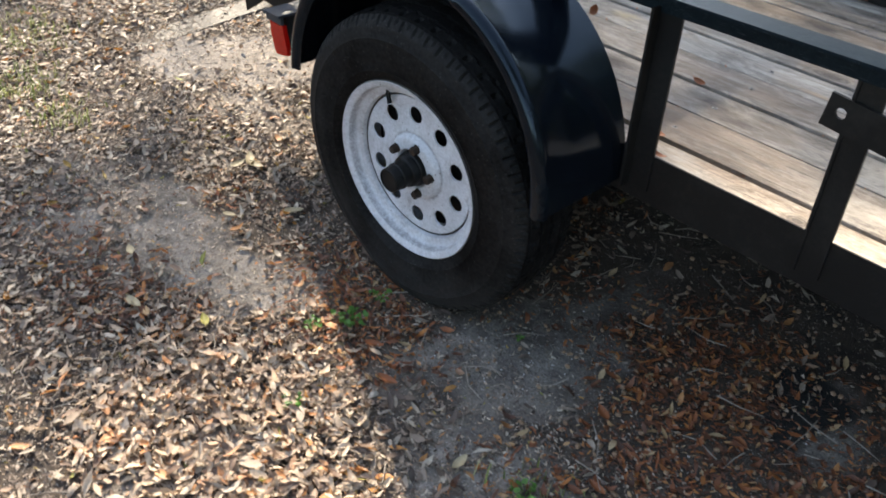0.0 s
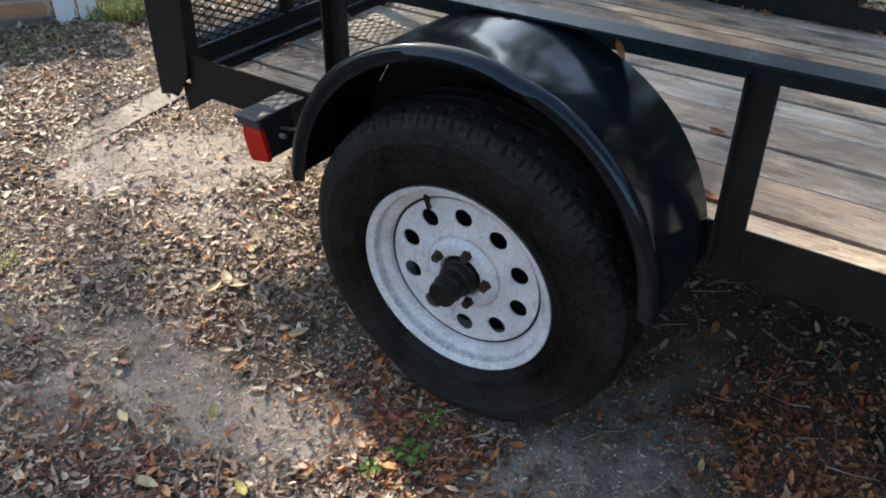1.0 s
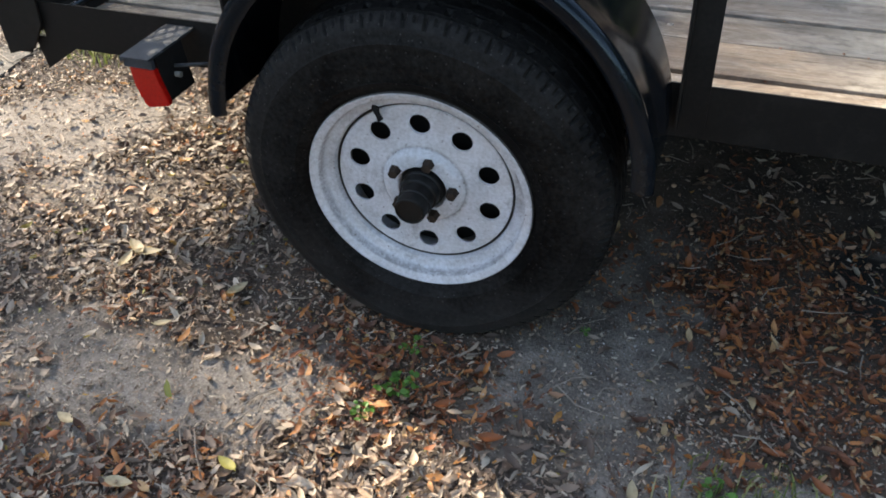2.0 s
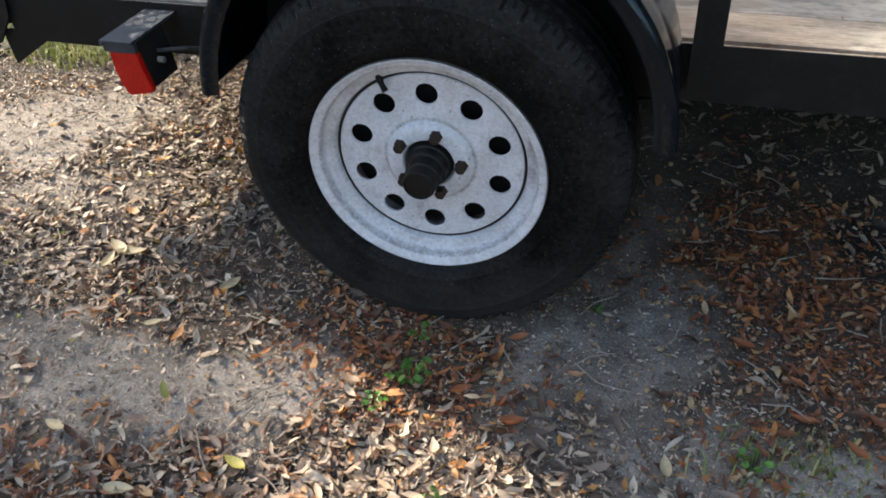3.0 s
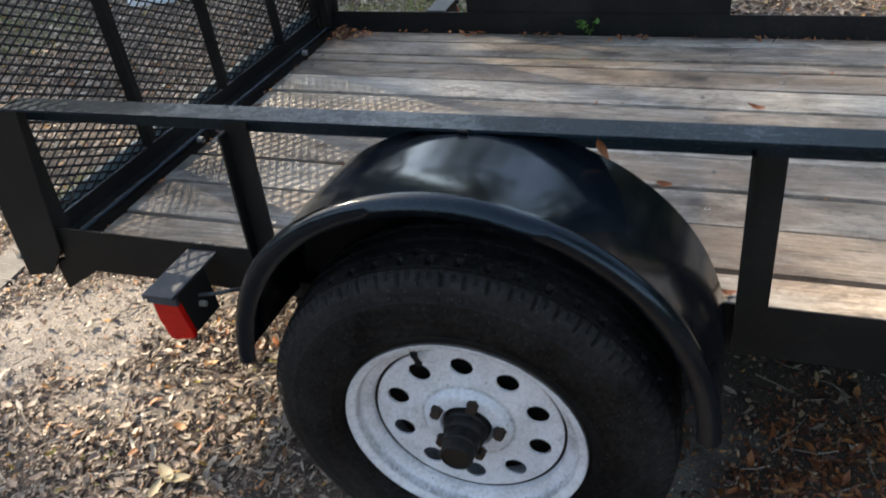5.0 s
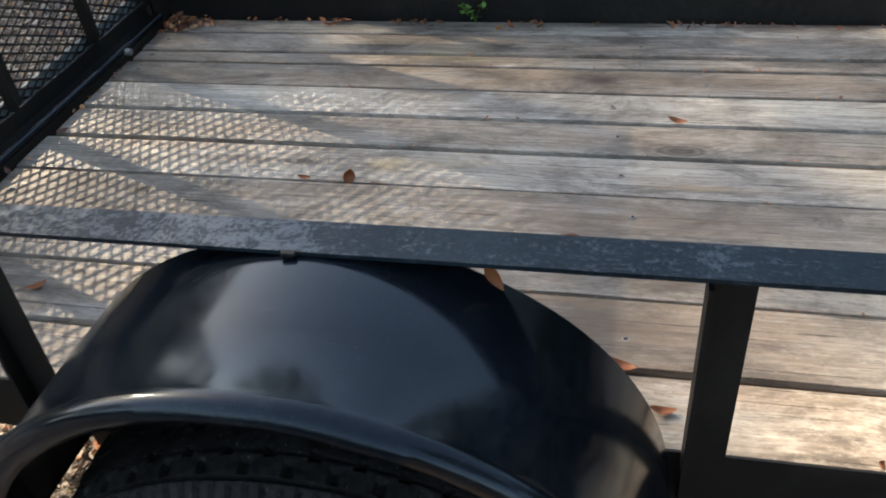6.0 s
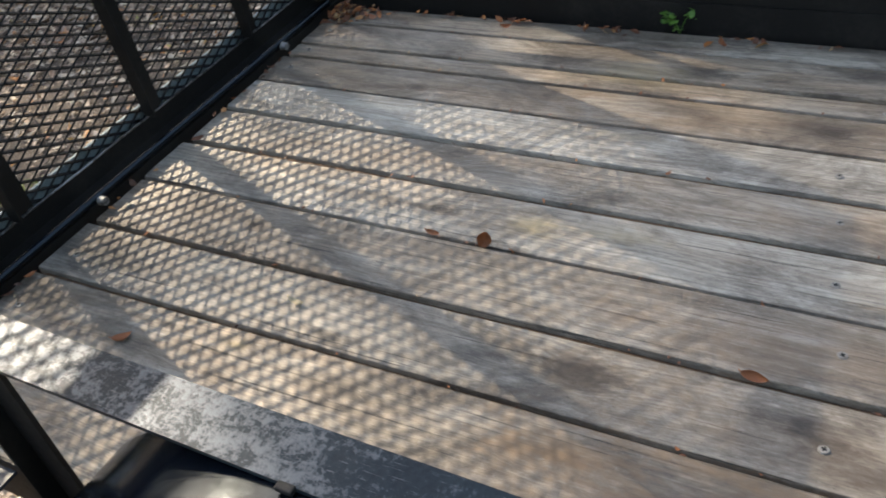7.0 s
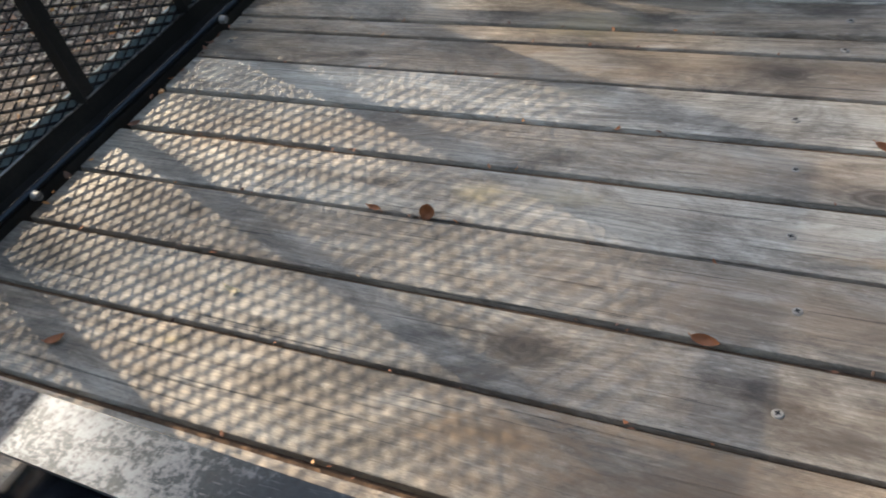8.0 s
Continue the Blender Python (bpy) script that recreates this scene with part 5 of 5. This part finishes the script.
for k, (cx, cy, rx, ry, n, h) in enumerate(((-1.35, 0.95, 0.35, 0.25, 2600, 0.07), (-1.9, -0.16, 0.22, 0.14, 260, 0.04), (-1.56, -0.32, 0.12, 0.1, 220, 0.05), (-1.3, -0.31, 0.1, 0.08, 160, 0.04),
                                            (-2.36, 0.60, 0.10, 0.20, 320, 0.035), (-2.36, 1.05, 0.12, 0.16, 2000, 0.10), (-3.4, 2.3, 0.7, 0.4, 1100, 0.07), (0.62, -0.22, 0.08, 0.06, 60, 0.06), (0.72, -0.21, 0.06, 0.05, 50, 0.05),
                                            (-1.05, 2.6, 0.5, 0.3, 1400, 0.08))):
    grass("grass_patch", cx, cy, rx, ry, n, h, 200 + k, "short yellow-green grass blades in leaf litter")


# ---- things behind the trailer ----
def timber():
    bm = bmesh.new()
    prism(bm, [(-0.066, -0.03), (0.066, -0.03), (0.066, 0.022), (0.058, 0.032), (-0.058, 0.032), (-0.066, 0.022)], "y", 0.0, 1.10, lambda y: (0.006 * math.sin(3 * y), 0.003 * math.sin(5 * y)))
    ob = tagged(part("landscape_timber", bm, OLD_TIMBER, None, "weathered grey landscape timber half sunk in sandy soil", smooth=30), "", "timber")
    wear_attributes(ob, 0.125, 0.2)
    ob.matrix_world = pose(-1.60, 0.07, float(ground_z(-1.60, 0.07)) - 0.032, 2.9, 0, 3)
    return ob


timber()


BORDER = pose(-2.484, 0.76, float(ground_z(-2.48, 0.76)) - 0.012, 0, 0, -35.7)


def brick_kerb():
    """Four low courses of brick on a dark footing."""
    root = tagged(new("brick_border"), "low tan brick garden border on a dark footing", "brick border")
    bm = bmesh.new()
    box(bm, -0.12, -0.006, -1.66, -0.004, 0.0, 0.045, 0.004)
    part("footing", bm, BARK, root)
    bm = bmesh.new()
    box(bm, -0.112, -0.014, -1.655, -0.008, 0.046, 0.312)
    part("mortar", bm, MORTAR, root)
    bm = bmesh.new()
    box(bm, -0.051, 0.051, -0.0985, 0.0985, -0.0285, 0.0285, 0.004)
    me = bpy.data.meshes.new("brick")
    bm.to_mesh(me)
    bm.free()
    me.materials.append(BRICK)
    for row in range(4):
        for i in range(8):
            ob = new("brick", me)
            ob.parent = root
            ob.location = (-0.063 + random.uniform(-0.002, 0.002), -0.115 - 0.208 * i + 0.006 * (row % 2), 0.078 + 0.068 * row)
    root.matrix_world = BORDER
    return root


brick_kerb()
panel = tagged(new("leaning_boards"), "pale blue-white painted boards standing beside the border", "boards")
for y0, y1 in ((0.012, 0.092), (0.102, 0.172)):
    bm = bmesh.new()
    box(bm, -0.040, -0.014, y0, y1, 0.0, 0.34, 0.004)
    part("board", bm, PALE_PAINT, panel)
panel.matrix_world = BORDER
# Slab added where a blue-white bright patch lies behind the gate.
bm = bmesh.new()
box(bm, -0.30, 0.30, -0.06, 0.06, 0.0, 0.035, 0.004)
plank = tagged(part("painted_plank", bm, PALE_PAINT, None, "pale blue slab standing in for a bright patch behind the gate"), "", "plank")
plank.matrix_world = pose(-2.55, 2.95, float(ground_z(-2.5, 2.9)) + 0.008, 0, 0, 24)


# ---- trees ----
def oak(name, at, height, clumps, leaves, seed, words, leaf=0.075):
    """A trunk with root flare, limbs that reach to each group of clumps, and a crown of many small leaves."""
    rng = np.random.default_rng(seed)
    root = moved(tagged(new(name), words, "tree", "yard trees"), at)
    base = Vector(at)
    bm = bmesh.new()
    fork = Vector((0.15, -0.1, height * 0.42))
    tube(bm, [(0, 0, -0.1), (0.01, 0, 0.12), (0.03, -0.01, 0.5), (0.08, -0.05, height * 0.25), fork], [0.42, 0.31, 0.25, 0.22, 0.20], 14)
    part("trunk", bm, BARK, root, "grey-brown furrowed oak trunk", smooth=60)
    bm = bmesh.new()
    order = np.argsort(np.arctan2(clumps[:, 1] - at[1], clumps[:, 0] - at[0]))
    for grp in np.array_split(order, 9):
        mid = Vector(clumps[grp].mean(0)) - base
        knee = fork.lerp(mid, 0.5) + Vector((0, 0, 0.25))
        tube(bm, [fork, knee, mid], [0.06, 0.026, 0.012], 7)
        for c in clumps[grp][::12] if len(clumps) > 400 else clumps[grp]:
            tube(bm, [mid, mid.lerp(Vector(c) - base, 0.55) + Vector((0, 0, 0.06)), Vector(c) - base], [0.010, 0.006, 0.003], 5)
    part("limbs", bm, BARK, root, smooth=60)
    pts = []
    for c, n, r in leaves:
        d = rng.normal(0, 1, (n, 3))
        d *= (rng.uniform(0, 1, n) ** 0.5 * r / np.linalg.norm(d, axis=1))[:, None]
        pts.append(c - np.array(at) + d * (1, 1, 0.8))
    pts = np.concatenate(pts)
    leaf_cloud("crown", pts, rng.uniform(0.7, 1.2, len(pts)) * leaf, rng.uniform(0.35, 0.5, len(pts)), 0.8, CANOPY, seed + 1, 0.6, root)
    return root


def crown(seed, n, centre, size, sizes):
    rng = np.random.default_rng(seed)
    d = rng.normal(0, 1, (n, 3))
    d /= np.linalg.norm(d, axis=1)[:, None]
    r = rng.uniform(0.25, 1, n) ** 0.5
    return np.array(centre) + d * r[:, None] * np.array(size), rng.uniform(*sizes, n)


def dapple(x, y):
    """How closed the crown is above a spot of the ground, seen along the sunlight: open where sun falls through."""
    gap = np.maximum.reduce([1.9 * patch(x, y, -1.38, 0.32, 1.30, 0.72), 1.1 * patch(x, y, 0.03, -0.13, 0.26, 0.20), 2.2 * patch(x, y, 0.20, -0.78, 0.85, 0.80), 1.7 * patch(x, y, -1.35, -0.62, 0.95, 0.58), 0.85 * patch(x, y, -0.26, 0.62, 0.40, 0.43),
                             1.8 * patch(x, y, 0.31, 0.26, 0.46, 0.34), 2.6 * patch(x, y, 1.72, 0.18, 0.80, 0.44), 3.8 * patch(x, y, 1.31, 0.04, 0.46, 0.31), 0.9 * patch(x, y, 0.40, 0.54, 0.40, 0.26), 0.55 * patch(x, y, 1.50, 0.36, 0.36, 0.36), 2.0 * patch(x, y, 0.55, -0.24, 0.45, 0.24), 1.6 * np.clip(ripple(x, y, 33, 7.0) - 0.5, 0, 1) * (x < -1.3), 0.6 * patch(x, y, -0.25, -0.32, 0.40, 0.22), 0.6 * patch(x, y, -2.0, 1.35, 0.4, 0.3),
                             0.06 * patch(x, y, 0.95, 0.65, 1.3, 1.1)])
    gap = gap * (1 - np.clip(1.6 * patch(x, y, 1.45, -0.27, 0.34, 0.22), 0, 1)) * (1 - np.clip(1.7 * patch(x, y, -0.26, 0.25, 0.30, 0.25), 0, 1)) * (1 - np.clip(1.6 * patch(x, y, -0.66, -0.37, 0.46, 0.25), 0, 1)) * (1 - np.clip(1.5 * patch(x, y, -0.62, -0.50, 0.44, 0.28), 0, 1))
    return np.clip(1.0 - gap, 0, 1)


def tall_oak():
    """A tall oak towards the sun, out of view; its crown is thick where shade should fall and open elsewhere."""
    rng = np.random.default_rng(17)
    n = 2500
    a, q = rng.uniform(0, 2 * np.pi, n), rng.uniform(0, 1, n) ** 0.5
    gx, gy = -0.4 + 3.4 * q * np.cos(a), 0.8 + 2.5 * q * np.sin(a)
    keep = rng.uniform(0, 1, n) < dapple(gx, gy)
    h = (9.4 + rng.uniform(-1, 1, n) * 1.5 * np.sqrt(1.02 - q * q))[keep]
    r = rng.uniform(0.10, 0.22, n)[keep]
    gx, gy = gx[keep], gy[keep]
    c = np.stack([gx + h * SUN_TO.x / SUN_TO.z, gy + h * SUN_TO.y / SUN_TO.z, h], -1)
    at = (-12.6, 6.4)
    return oak("unseen_oak", (*at, float(ground_z(*at))), 8.0, c, [(p, int(560 * s * s), s) for p, s in zip(c, r)], 301, "tall spreading oak tree with an open dark green crown", 0.085)


tall_oak()
# Trees out of view; the last two are added to darken the fender's reflections.
for k, (x, y, z, s, n) in enumerate(((-9.4, 6.4, 5.0, 2.0, 110), (-9.5, -3.5, 4.5, 2.6, 110), (-11, 8.5, 5.2, 3.2, 140), (-2.5, 10.5, 5.0, 3.0, 140), (6.5, 9.5, 5.0, 3.0, 120), (9.5, 1.5, 5.0, 3.0, 120), (5.2, -2.6, 6.0, 2.9, 150), (3.2, 11.5, 5.2, 3.2, 150))):
    c, r = crown(400 + k, n, (x, y, z), (s, s, s * 0.6), (0.35, 0.65))
    oak("unseen_oak", (x, y, float(ground_z(x, y))), z * 0.8, c, [(p, 60, q) for p, q in zip(c, r)], 500 + 2 * k, "large oak tree added out of view round the yard", 0.17)


def woods():
    """A dense far-off ring of trees, out of view, added to block the bright horizon."""
    rng = np.random.default_rng(77)
    n = 26000
    a, h = rng.uniform(0, 2 * np.pi, n), rng.uniform(0, 1, n) ** 1.1
    top = 6.5 + 1.6 * np.sin(3 * a + 1) + 1.2 * np.sin(7 * a) + 0.8 * np.sin(17 * a + 2)
    r = 17 + rng.normal(0, 1.2, n) + 1.5 * np.sin(5 * a)
    top *= np.where(np.sin(a) < -0.25, 0.45, 1.0)      # lower on the -y side, to let sky light in
    top *= np.where(np.abs(a - 2.08) < 0.26, 0.38, 1.0)  # and cut low here for a bright reflection in the fender
    at = np.stack([r * np.cos(a), r * np.sin(a), 0.2 + h * top], -1)
    return tagged(leaf_cloud("woods", at, rng.uniform(0.5, 1.0, n), rng.uniform(0.5, 0.8, n), 0.9, CANOPY, 78, 0.5), "dense dark green woods added out of view to block the horizon", "woods", kind="stuff")


woods()
